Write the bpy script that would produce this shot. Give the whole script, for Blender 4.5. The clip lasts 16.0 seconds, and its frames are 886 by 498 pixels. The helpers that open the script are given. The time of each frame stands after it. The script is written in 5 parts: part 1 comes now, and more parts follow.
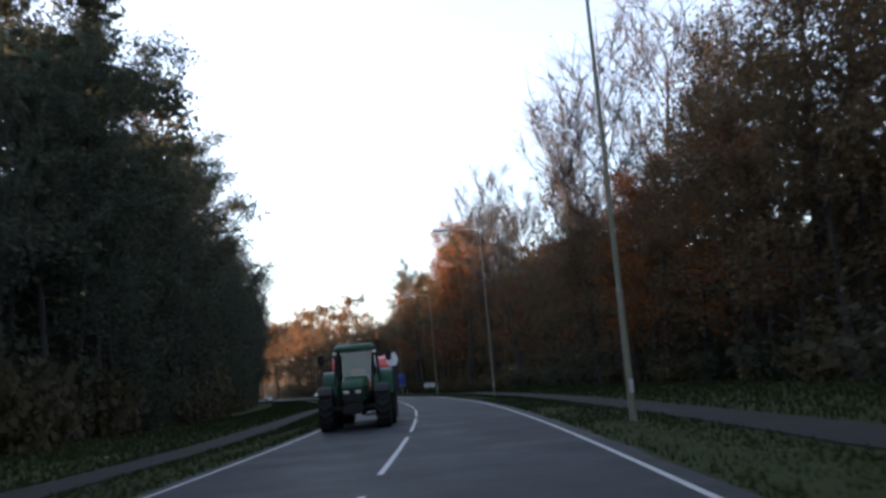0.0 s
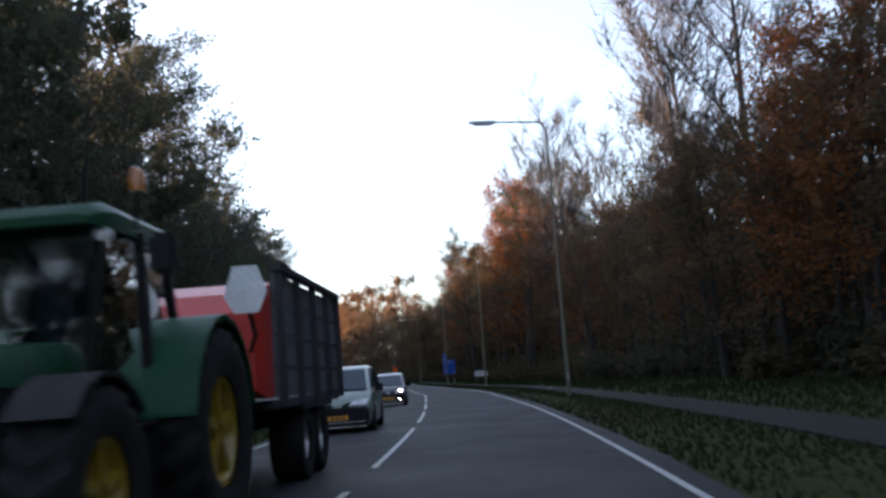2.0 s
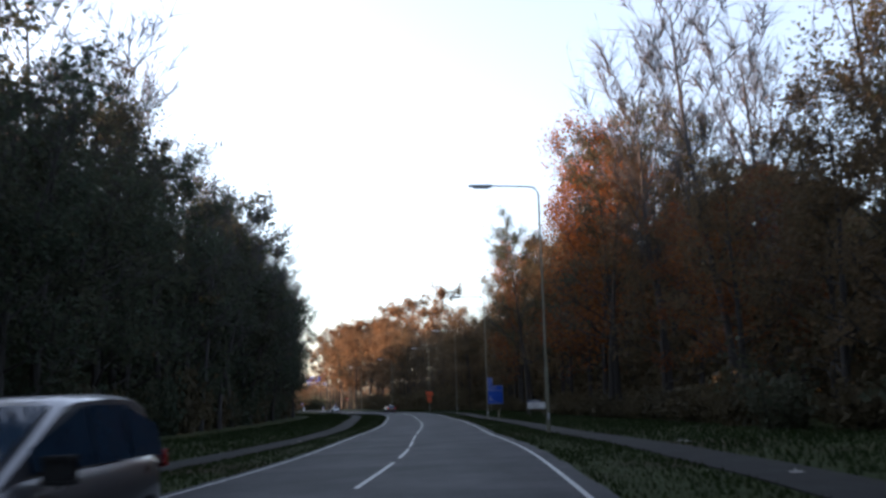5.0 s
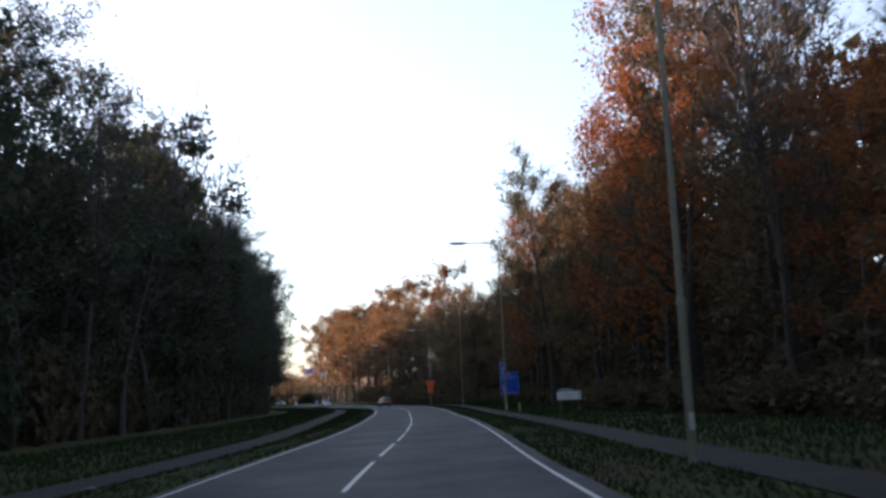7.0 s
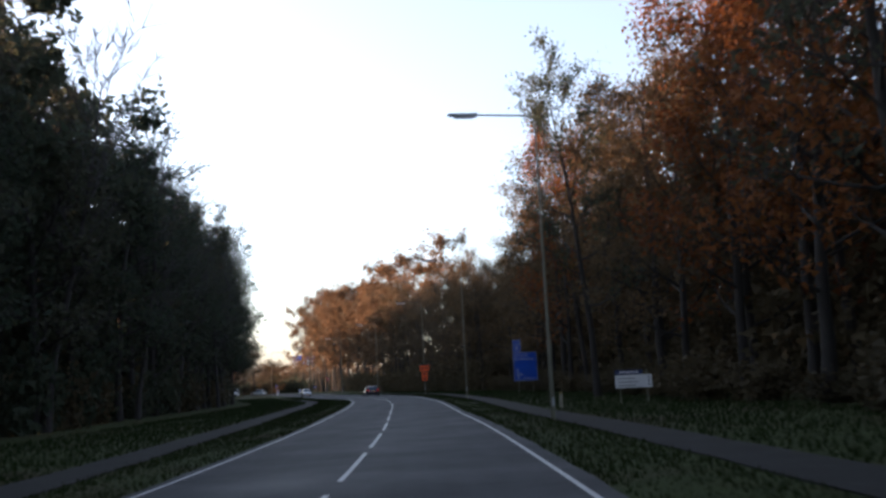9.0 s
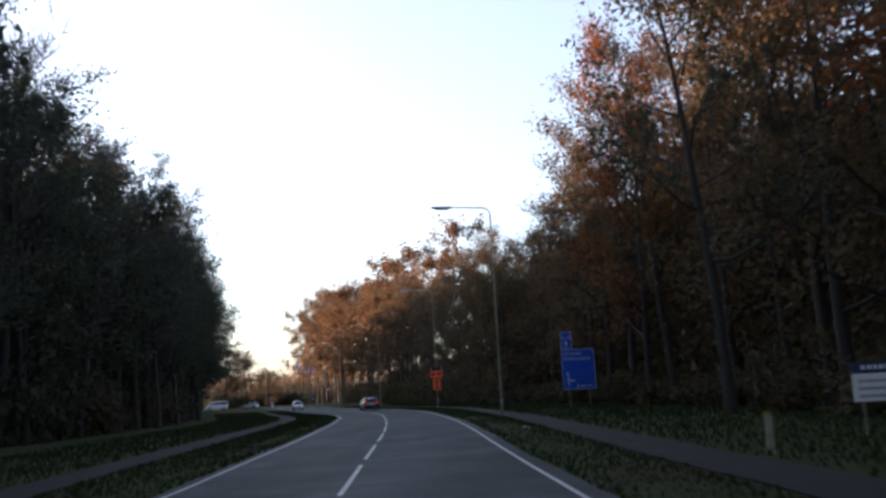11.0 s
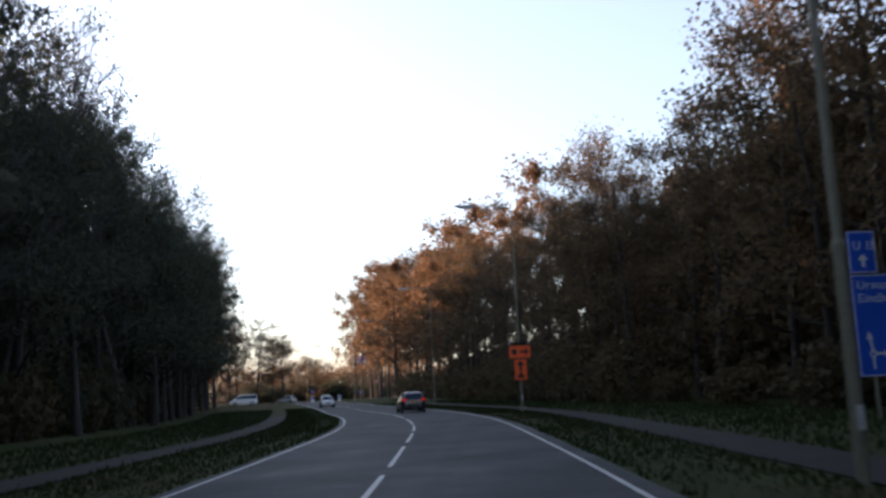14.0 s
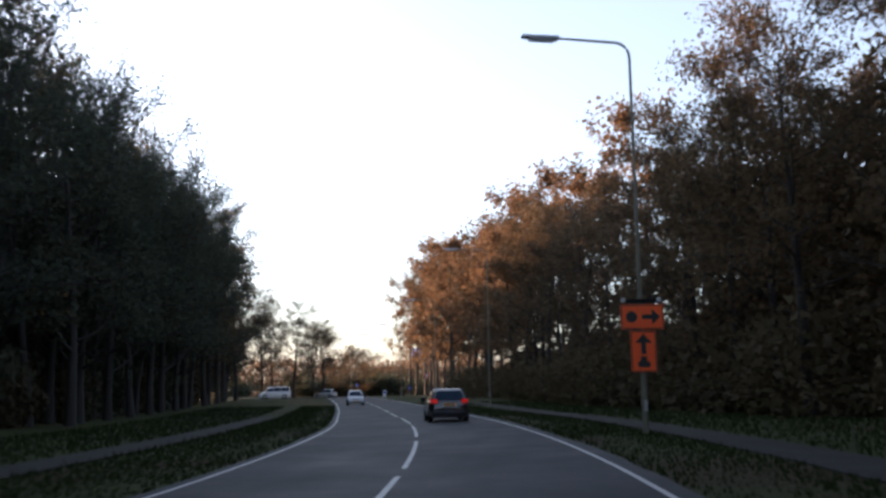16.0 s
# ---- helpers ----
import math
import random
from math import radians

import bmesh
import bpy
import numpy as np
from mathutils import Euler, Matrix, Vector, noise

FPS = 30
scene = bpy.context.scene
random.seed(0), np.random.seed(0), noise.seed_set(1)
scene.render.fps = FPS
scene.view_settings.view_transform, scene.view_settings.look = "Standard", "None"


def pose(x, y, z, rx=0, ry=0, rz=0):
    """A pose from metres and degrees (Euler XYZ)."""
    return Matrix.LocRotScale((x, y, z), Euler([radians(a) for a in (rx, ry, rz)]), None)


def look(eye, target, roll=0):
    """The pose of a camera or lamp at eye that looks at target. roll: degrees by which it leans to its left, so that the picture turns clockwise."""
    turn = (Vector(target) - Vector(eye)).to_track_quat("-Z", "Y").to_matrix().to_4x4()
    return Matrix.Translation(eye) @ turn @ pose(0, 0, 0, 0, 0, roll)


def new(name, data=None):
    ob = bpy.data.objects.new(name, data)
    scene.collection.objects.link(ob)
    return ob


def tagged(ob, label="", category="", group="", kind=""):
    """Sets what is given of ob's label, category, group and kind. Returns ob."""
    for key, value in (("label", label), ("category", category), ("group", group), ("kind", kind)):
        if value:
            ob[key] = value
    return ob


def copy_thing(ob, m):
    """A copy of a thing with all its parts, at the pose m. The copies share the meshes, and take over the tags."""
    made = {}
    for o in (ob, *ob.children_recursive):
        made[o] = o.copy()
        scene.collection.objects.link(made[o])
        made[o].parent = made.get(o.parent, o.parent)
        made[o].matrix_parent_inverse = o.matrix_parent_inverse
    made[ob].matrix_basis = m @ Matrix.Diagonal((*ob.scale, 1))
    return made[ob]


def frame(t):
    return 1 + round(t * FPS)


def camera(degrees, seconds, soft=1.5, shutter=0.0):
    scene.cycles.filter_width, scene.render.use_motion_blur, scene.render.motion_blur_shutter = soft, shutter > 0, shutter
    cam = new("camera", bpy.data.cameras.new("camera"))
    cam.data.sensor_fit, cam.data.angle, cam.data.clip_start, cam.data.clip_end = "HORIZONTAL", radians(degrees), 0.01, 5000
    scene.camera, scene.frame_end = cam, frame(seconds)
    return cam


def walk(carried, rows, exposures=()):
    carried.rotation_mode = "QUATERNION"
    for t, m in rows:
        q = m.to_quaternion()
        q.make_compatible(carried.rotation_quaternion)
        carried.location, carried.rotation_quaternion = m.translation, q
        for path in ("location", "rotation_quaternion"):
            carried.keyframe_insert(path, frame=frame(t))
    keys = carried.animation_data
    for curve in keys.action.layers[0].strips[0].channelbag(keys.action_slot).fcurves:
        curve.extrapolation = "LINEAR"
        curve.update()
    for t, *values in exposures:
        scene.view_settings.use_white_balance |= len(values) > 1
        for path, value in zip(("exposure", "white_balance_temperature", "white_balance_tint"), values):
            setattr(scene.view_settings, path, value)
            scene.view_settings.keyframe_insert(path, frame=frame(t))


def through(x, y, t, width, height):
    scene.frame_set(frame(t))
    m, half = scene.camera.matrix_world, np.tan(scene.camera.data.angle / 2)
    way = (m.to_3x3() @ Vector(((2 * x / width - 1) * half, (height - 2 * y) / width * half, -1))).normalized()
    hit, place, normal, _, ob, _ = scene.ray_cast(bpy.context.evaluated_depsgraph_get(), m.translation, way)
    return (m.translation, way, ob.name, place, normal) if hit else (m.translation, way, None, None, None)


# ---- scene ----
cam = camera(49.29, 16.0, soft=2.9, shutter=0.35)
# seconds, eye x y z, yaw, pitch, roll
ROWS = [
    (0.0, 0.04, 15.85, 1.33, -1.22, 7.82, 4.94),
    (0.5, 0.35, 22.50, 1.30, -0.86, 7.32, 4.91),
    (1.0, 0.65, 29.18, 1.33, 0.51, 7.77, 4.59),
    (1.5, 0.93, 35.95, 1.33, 2.07, 7.30, 4.56),
    (2.0, 1.08, 42.80, 1.32, 2.41, 7.36, 4.08),
    (2.5, 1.15, 49.64, 1.33, 3.72, 7.55, 3.50),
    (3.0, 1.16, 56.41, 1.34, 4.25, 7.68, 2.89),
    (5.5, -0.17, 91.91, 1.36, 5.98, 9.28, 1.66),
    (6.0, -0.76, 98.84, 1.36, 5.82, 8.93, 2.46),
    (6.5, -1.47, 105.71, 1.34, 5.98, 8.79, 2.55),
    (7.0, -2.17, 112.66, 1.33, 6.02, 8.65, 2.36),
    (7.5, -2.89, 119.69, 1.33, 5.93, 8.37, 2.50),
    (8.0, -3.64, 126.84, 1.34, 5.29, 8.33, 2.66),
    (8.5, -4.52, 134.01, 1.33, 5.11, 8.22, 2.85),
    (9.0, -5.33, 141.24, 1.34, 5.84, 7.91, 2.80),
    (11.5, -10.03, 176.64, 1.34, 6.71, 8.64, 3.12),
    (12.0, -11.04, 183.66, 1.33, 8.21, 7.98, 2.38),
    (12.5, -12.08, 190.65, 1.31, 8.79, 8.32, 2.65),
    (13.0, -13.14, 197.56, 1.33, 8.90, 8.17, 2.68),
    (13.5, -14.14, 204.39, 1.32, 9.53, 8.43, 2.78),
    (14.0, -15.21, 211.24, 1.34, 10.55, 8.40, 2.69),
    (14.5, -16.32, 217.92, 1.34, 12.88, 8.24, 0.99),
    (15.0, -17.42, 224.55, 1.32, 13.51, 8.12, 0.94),
    (15.5, -18.61, 231.17, 1.30, 14.27, 8.17, 1.02),
    (16.0, -19.83, 237.77, 1.30, 14.64, 8.40, 0.85),
]


def aim(x, y, z, yaw, pitch, roll):
    return pose(x, y, z, 0, 0, yaw) @ pose(0, 0, 0, 90 + pitch) @ pose(0, 0, 0, 0, 0, -roll)


walk(cam, [(t, aim(*row)) for t, *row in ROWS], exposures=[(0.0, 3.14, 6280, 16), (5.5, 2.94, 6280, 16), (16.0, 2.74, 6280, 17)])

# ---- sky and sun: low autumn evening, sun to the left, low behind the trees ----
SUN_AZIMUTH, SUN_HEIGHT = 70.0, 5.2      # degrees left of +y, degrees above the horizon
world = bpy.data.worlds.new("world")
scene.world = world
world.use_nodes = True
wn, wl = world.node_tree.nodes, world.node_tree.links
wn.clear()
sky = wn.new("ShaderNodeTexSky")
sky.sky_type = "NISHITA"
sky.sun_disc = False
sky.sun_elevation = radians(SUN_HEIGHT)
sky.sun_rotation = radians(-SUN_AZIMUTH)
sky.air_density, sky.dust_density, sky.ozone_density = 1.0, 2.0, 3.0
back = wn.new("ShaderNodeBackground")
back.inputs["Strength"].default_value = 0.12
pale = wn.new("ShaderNodeHueSaturation")      # thin haze takes colour out of the sky
pale.inputs["Saturation"].default_value = 0.55
wl.new(sky.outputs[0], pale.inputs["Color"])
wl.new(pale.outputs[0], back.inputs["Color"])
wl.new(back.outputs[0], wn.new("ShaderNodeOutputWorld").inputs["Surface"])

sun_data = bpy.data.lights.new("sun", "SUN")
sun_data.energy, sun_data.angle, sun_data.color = 4.0, radians(0.6), (0.8, 0.47, 0.28)
sun = new("sun", sun_data)
_a, _e = radians(SUN_AZIMUTH), radians(SUN_HEIGHT)
sun_way = Vector((-math.sin(_a) * math.cos(_e), math.cos(_a) * math.cos(_e), math.sin(_e)))
sun.matrix_world = look(sun_way * 400, (0, 0, 0))


# ---- materials ----
def shader(name, rough=0.6, metal=0.0):
    m = bpy.data.materials.new(name)
    m.use_nodes = True
    b = m.node_tree.nodes["Principled BSDF"]
    b.inputs["Roughness"].default_value, b.inputs["Metallic"].default_value = rough, metal
    return m, m.node_tree.nodes, m.node_tree.links, b


def coords(n, l, scale, detail, kind="Object", rough=0.6):
    tc, noi = n.new("ShaderNodeTexCoord"), n.new("ShaderNodeTexNoise")
    noi.inputs["Scale"].default_value, noi.inputs["Detail"].default_value = scale, detail
    noi.inputs["Roughness"].default_value = rough
    l.new(tc.outputs[kind], noi.inputs["Vector"])
    return noi


def ramp(n, l, source, stops):
    r = n.new("ShaderNodeValToRGB")
    e = r.color_ramp.elements
    while len(e) < len(stops):
        e.new(0.5)
    for k, (p, c) in zip(e, stops):
        k.position, k.color = p, (*c, 1)
    l.new(source, r.inputs["Fac"])
    return r


def mixed(n, l, a, b, fac, mode="MIX"):
    m = n.new("ShaderNodeMix")
    m.data_type, m.blend_type = "RGBA", mode
    if isinstance(fac, float):
        m.inputs["Factor"].default_value = fac
    else:
        l.new(fac, m.inputs["Factor"])
    for sock, v in ((m.inputs["A"], a), (m.inputs["B"], b)):
        if isinstance(v, tuple):
            sock.default_value = (*v, 1)
        else:
            l.new(v, sock)
    return m.outputs["Result"]


def bump(n, l, b, height, strength=0.4, distance=0.02):
    u = n.new("ShaderNodeBump")
    u.inputs["Strength"].default_value, u.inputs["Distance"].default_value = strength, distance
    l.new(height, u.inputs["Height"])
    l.new(u.outputs[0], b.inputs["Normal"])


def two_scale(name, dark, light, big, small, rough=0.7, metal=0.0, relief=0.3, deep=0.01, gloss=None):
    """Paint, metal, bark, soil: broad stains and fine grain."""
    m, n, l, b = shader(name, rough, metal)
    a, c = coords(n, l, big, 4), coords(n, l, small, 6)
    wide = ramp(n, l, a.outputs[0], [(0.3, dark), (0.7, light)])
    fine = ramp(n, l, c.outputs[0], [(0.25, (0.72, 0.72, 0.72)), (0.75, (1.15, 1.15, 1.15))])
    l.new(mixed(n, l, wide.outputs[0], fine.outputs[0], 1.0, "MULTIPLY"), b.inputs["Base Color"])
    r = ramp(n, l, a.outputs[0], [(0.2, (rough * 0.8,) * 3), (0.8, (min(1, rough * 1.2),) * 3)])
    l.new(r.outputs[0], b.inputs["Roughness"])
    if relief:
        bump(n, l, b, c.outputs[0], relief, deep)
    return m


def leaf_material(name, tones, through=0.45, gloss=0.7):
    """Leaves: each its own tone, light passes through them."""
    m, n, l, b = shader(name, gloss)
    b.inputs["Specular IOR Level"].default_value = 0.1
    geo, info = n.new("ShaderNodeNewGeometry"), n.new("ShaderNodeObjectInfo")
    k = n.new("ShaderNodeMath")
    k.operation = "MULTIPLY_ADD"
    l.new(info.outputs["Random"], k.inputs[0])
    k.inputs[1].default_value = 0.55
    part_ = n.new("ShaderNodeMath")
    part_.operation = "MULTIPLY"
    l.new(geo.outputs["Random Per Island"], part_.inputs[0])
    part_.inputs[1].default_value = 0.45
    l.new(part_.outputs[0], k.inputs[2])
    col = ramp(n, l, k.outputs[0], [(i / (len(tones) - 1), c) for i, c in enumerate(tones)])
    l.new(col.outputs[0], b.inputs["Base Color"])
    tr = n.new("ShaderNodeBsdfTranslucent")
    l.new(col.outputs[0], tr.inputs["Color"])
    mx = n.new("ShaderNodeMixShader")
    mx.inputs[0].default_value = through
    l.new(b.outputs[0], mx.inputs[1])
    l.new(tr.outputs[0], mx.inputs[2])
    l.new(mx.outputs[0], n["Material Output"].inputs["Surface"])
    return m


def asphalt_material():
    m, n, l, b = shader("asphalt", 0.8)
    b.inputs["Specular IOR Level"].default_value = 0.16
    grain, patch, wear = coords(n, l, 60, 6), coords(n, l, 0.35, 5), coords(n, l, 4, 4)
    base = ramp(n, l, patch.outputs[0], [(0.3, (0.0165, 0.0188, 0.021)), (0.7, (0.0198, 0.0222, 0.0246))])
    g = ramp(n, l, grain.outputs[0], [(0.35, (0.6, 0.6, 0.6)), (0.7, (1.4, 1.4, 1.4))])
    w = ramp(n, l, wear.outputs[0], [(0.3, (0.88, 0.88, 0.88)), (0.7, (1.1, 1.1, 1.1))])
    c1 = mixed(n, l, base.outputs[0], g.outputs[0], 1.0, "MULTIPLY")
    tracks, stretch = coords(n, l, 1.1, 3), n.new("ShaderNodeMapping")
    stretch.vector_type = "TEXTURE"
    stretch.inputs["Scale"].default_value = (1.0, 60.0, 1.0)
    stretch.inputs["Rotation"].default_value = (0, 0, radians(8))
    l.new(tracks.inputs["Vector"].links[0].from_socket, stretch.inputs["Vector"])
    l.new(stretch.outputs[0], tracks.inputs["Vector"])
    tr = ramp(n, l, tracks.outputs[0], [(0.35, (0.8, 0.8, 0.8)), (0.65, (1.15, 1.15, 1.15))])
    c2 = mixed(n, l, c1, tr.outputs[0], 1.0, "MULTIPLY")
    l.new(mixed(n, l, c2, w.outputs[0], 1.0, "MULTIPLY"), b.inputs["Base Color"])
    r = ramp(n, l, patch.outputs[0], [(0.3, (0.62,) * 3), (0.7, (0.8,) * 3)])
    l.new(r.outputs[0], b.inputs["Roughness"])
    bump(n, l, b, grain.outputs[0], 0.5, 0.006)
    return m


def ground_material():
    m, n, l, b = shader("grass_ground", 0.95)
    b.inputs["Specular IOR Level"].default_value = 0.1
    big, mid, fine = coords(n, l, 0.12, 4), coords(n, l, 1.3, 5), coords(n, l, 25, 6)
    grass = ramp(n, l, mid.outputs[0], [(0.25, (0.021, 0.03, 0.01)), (0.55, (0.031, 0.043, 0.013)), (0.8, (0.043, 0.048, 0.017))])
    litter = ramp(n, l, fine.outputs[0], [(0.3, (0.024, 0.018, 0.011)), (0.7, (0.05, 0.032, 0.016))])
    sel = ramp(n, l, big.outputs[0], [(0.52, (0, 0, 0)), (0.66, (0.75, 0.75, 0.75))])
    f = ramp(n, l, fine.outputs[0], [(0.3, (0.8, 0.8, 0.8)), (0.7, (1.15, 1.15, 1.15))])
    c = mixed(n, l, grass.outputs[0], litter.outputs[0], sel.outputs[0])
    l.new(mixed(n, l, c, f.outputs[0], 1.0, "MULTIPLY"), b.inputs["Base Color"])
    bump(n, l, b, fine.outputs[0], 0.8, 0.05)
    return m


def glass_material(name, tint, rough=0.03):
    m, n, l, b = shader(name, rough)
    b.inputs["Base Color"].default_value = (*tint, 1)
    b.inputs["Transmission Weight"].default_value = 1.0
    b.inputs["IOR"].default_value = 1.45
    return m


def paint(name, colour, rough=0.35, coat=0.6, metal=0.0):
    m = two_scale(name, tuple(c * 0.85 for c in colour), tuple(min(1, c * 1.08) for c in colour), 2.0, 30.0, rough, metal, 0.0)
    m.node_tree.nodes["Principled BSDF"].inputs["Coat Weight"].default_value = coat
    return m


def lamp_glow(name, colour, strength):
    m, n, l, b = shader(name, 0.2)
    b.inputs["Base Color"].default_value = (*colour, 1)
    b.inputs["Emission Color"].default_value = (*colour, 1)
    b.inputs["Emission Strength"].default_value = strength
    return m


ASPHALT = asphalt_material()
GROUND = ground_material()
PATH = two_scale("path_asphalt", (0.0153, 0.0161, 0.0145), (0.0238, 0.0238, 0.0213), 0.8, 50, 0.95, 0, 0.4, 0.005)
PATH.node_tree.nodes["Principled BSDF"].inputs["Specular IOR Level"].default_value = 0.15
LINE = two_scale("road_paint", (0.295, 0.295, 0.287), (0.426, 0.426, 0.41), 1.5, 40, 0.6, 0, 0.3, 0.003)
BARK = two_scale("bark", (0.0133, 0.0116, 0.00995), (0.0281, 0.0248, 0.0207), 1.2, 14, 0.95, 0, 0.9, 0.03)
BARK_GREY = two_scale("grey_bark", (0.022, 0.02, 0.019), (0.045, 0.04, 0.037), 1.2, 14, 0.95, 0, 0.9, 0.03)
LEAF_RUST = leaf_material("rust_leaves", [(0.09, 0.036, 0.016), (0.15, 0.055, 0.02), (0.2, 0.078, 0.025), (0.13, 0.074, 0.028)])
LEAF_BROWN = leaf_material("brown_leaves", [(0.0648, 0.054, 0.0346), (0.0918, 0.0659, 0.0367), (0.121, 0.0832, 0.0454), (0.0842, 0.0756, 0.0454)])
LEAF_GREEN = leaf_material("dark_green_leaves", [(0.036, 0.05, 0.036), (0.048, 0.062, 0.04), (0.062, 0.066, 0.042), (0.058, 0.052, 0.036)], 0.45)
LEAF_OLIVE = leaf_material("olive_leaves", [(0.0375, 0.0413, 0.015), (0.0675, 0.06, 0.0188), (0.09, 0.06, 0.0188)], 0.4)
LEAF_DARK = leaf_material("dark_brown_leaves", [(0.052, 0.0481, 0.0312), (0.0728, 0.0598, 0.0351), (0.0936, 0.0741, 0.0416)], 0.35)
LEAF_TAN = leaf_material("tan_leaves", [(0.0644, 0.0497, 0.0313), (0.092, 0.0681, 0.0405), (0.11, 0.0828, 0.0515)], 0.42)
# far leaves: distance haze is put into these paler tones
LEAF_HAZED = leaf_material("hazed_tan_leaves", [(0.095, 0.06, 0.036), (0.135, 0.086, 0.048), (0.165, 0.11, 0.066)], 0.42)
GRASS = leaf_material("grass_blades", [(0.0123, 0.0221, 0.00738), (0.0185, 0.0295, 0.00923), (0.0258, 0.0295, 0.0117)], 0.4, 0.7)
STEEL = two_scale("galvanised_steel", (0.12, 0.12, 0.085), (0.18, 0.175, 0.13), 3, 40, 0.6, 0.2, 0.15, 0.002)
LAMP_GREY = two_scale("lamp_housing_grey", (0.3, 0.32, 0.33), (0.4, 0.42, 0.43), 4, 30, 0.5, 0.1, 0.1, 0.002)
DIFFUSER = two_scale("milky_plastic", (0.55, 0.56, 0.55), (0.7, 0.7, 0.68), 4, 30, 0.3, 0, 0)


# ---- the plan: the centre line of the road, and places beside it ----
LINE_POINTS = [(-120, -26), (-60, -9.5), (-20, -3.6), (0, -2.0), (20, -1.19), (45, -0.73), (70, -1.13), (95, -2.61), (115, -4.13), (135, -6.46), (155, -8.67),
               (175, -11.24), (195, -14.24), (215, -17.34), (235, -20.96), (255, -25.13), (275, -30.87), (300, -39.88), (330, -51.42), (370, -67.81), (420, -88), (480, -112)]
_py = np.array([p[0] for p in LINE_POINTS], float)
_px = np.array([p[1] for p in LINE_POINTS], float)
_ps = np.gradient(_px, _py)


def centre(y):
    """x of the centre line at y, and its slope dx/dy."""
    i = int(np.clip(np.searchsorted(_py, y) - 1, 0, len(_py) - 2))
    h = _py[i + 1] - _py[i]
    u = (y - _py[i]) / h
    a, b, c, d = _px[i], _ps[i] * h, _px[i + 1], _ps[i + 1] * h
    x = a + b * u + (3 * (c - a) - 2 * b - d) * u * u + (2 * (a - c) + b + d) * u ** 3
    s = (b + 2 * (3 * (c - a) - 2 * b - d) * u + 3 * (2 * (a - c) + b + d) * u * u) / h
    return x, s


def beside(y, off):
    """The place off metres to the right of the centre line at y, and the road's heading there in degrees."""
    x, s = centre(y)
    n = math.hypot(1, s)
    return x + off / n, y - off * s / n, math.degrees(math.atan2(-s, 1))


def lift(y, off=0.0):
    """Height of the ground: the road dips gently half way, rises to the junction, and leans a little into the bend."""
    z = np.interp(y, [20, 60, 100, 130, 160, 190, 220, 260, 300, 340, 370, 400], [0.014, 0.0, -0.05, -0.2, -0.258, -0.255, -0.11, -0.075, -0.1, 0.2, 0.48, 0.55])
    b = np.interp(y, [20, 110, 200, 300, 360], [-0.004, 0.026, 0.01, 0.028, 0.0])
    return float(z + b * np.clip(off, -4.0, 4.3))


def ground_at(x, y):
    """Height of the ground at a place given by x and y."""
    c, s = centre(y)
    d = x - c
    foot = y + d * s / (1 + s * s)
    return lift(foot, d / math.hypot(1, s))


def mesh_object(name, verts, faces, material, parent=None, label="", smooth=False):
    me = bpy.data.meshes.new(name)
    me.from_pydata([tuple(v) for v in verts], [], [tuple(f) for f in faces])
    for m in (material if isinstance(material, (list, tuple)) else [material]):
        me.materials.append(m)
    if smooth:
        me.polygons.foreach_set("use_smooth", [True] * len(me.polygons))
    me.update()
    ob = new(name, me)
    if parent is not None:
        ob.parent = parent
    if label:
        ob["label"] = label
    return ob


def part(name, bm, material, parent, label="", smooth=False):
    """One bmesh as one mesh object under a thing or under a part."""
    me = bpy.data.meshes.new(name)
    bmesh.ops.recalc_face_normals(bm, faces=bm.faces)
    bm.to_mesh(me)
    bm.free()
    me.materials.append(material)
    if smooth:
        me.polygons.foreach_set("use_smooth", [True] * len(me.polygons))
        me.set_sharp_from_angle(angle=radians(40))
    ob = new(name, me)
    if parent is not None:
        ob.parent = parent
    if label:
        ob["label"] = label
    return ob


def width(y, side):
    """From the centre line to the edge line."""
    return 3.45 if side < 0 else 3.7


def strip(name, y0, y1, o0, o1, z, material, thick=0.04, step=2.0, wobble=0.0, side=0, bend=None):
    """A band along the road from offset o0 to o1, with side faces; with side, both offsets count from that edge line; bend moves the band sideways along its way."""
    rng = random.Random(name)
    ys = np.linspace(y0, y1, max(2, int((y1 - y0) / step) + 1))
    v, f = [], []
    for y in ys:
        for o in (o0 + rng.uniform(-wobble, wobble), o1 + rng.uniform(-wobble, wobble)):
            o = o + side * width(y, side) if side else o + (bend(y) if bend else 0)
            x, yy, _ = beside(y, o)
            g = lift(y, o)
            v += [(x, yy, z + g), (x, yy, z + g - thick)]
    for i in range(len(ys) - 1):
        a, b = 4 * i, 4 * i + 4
        f += [(a, a + 2, b + 2, b), (a + 1, a, b, b + 1), (a + 2, a + 3, b + 3, b + 2)]
    return mesh_object(name, v, f, material)


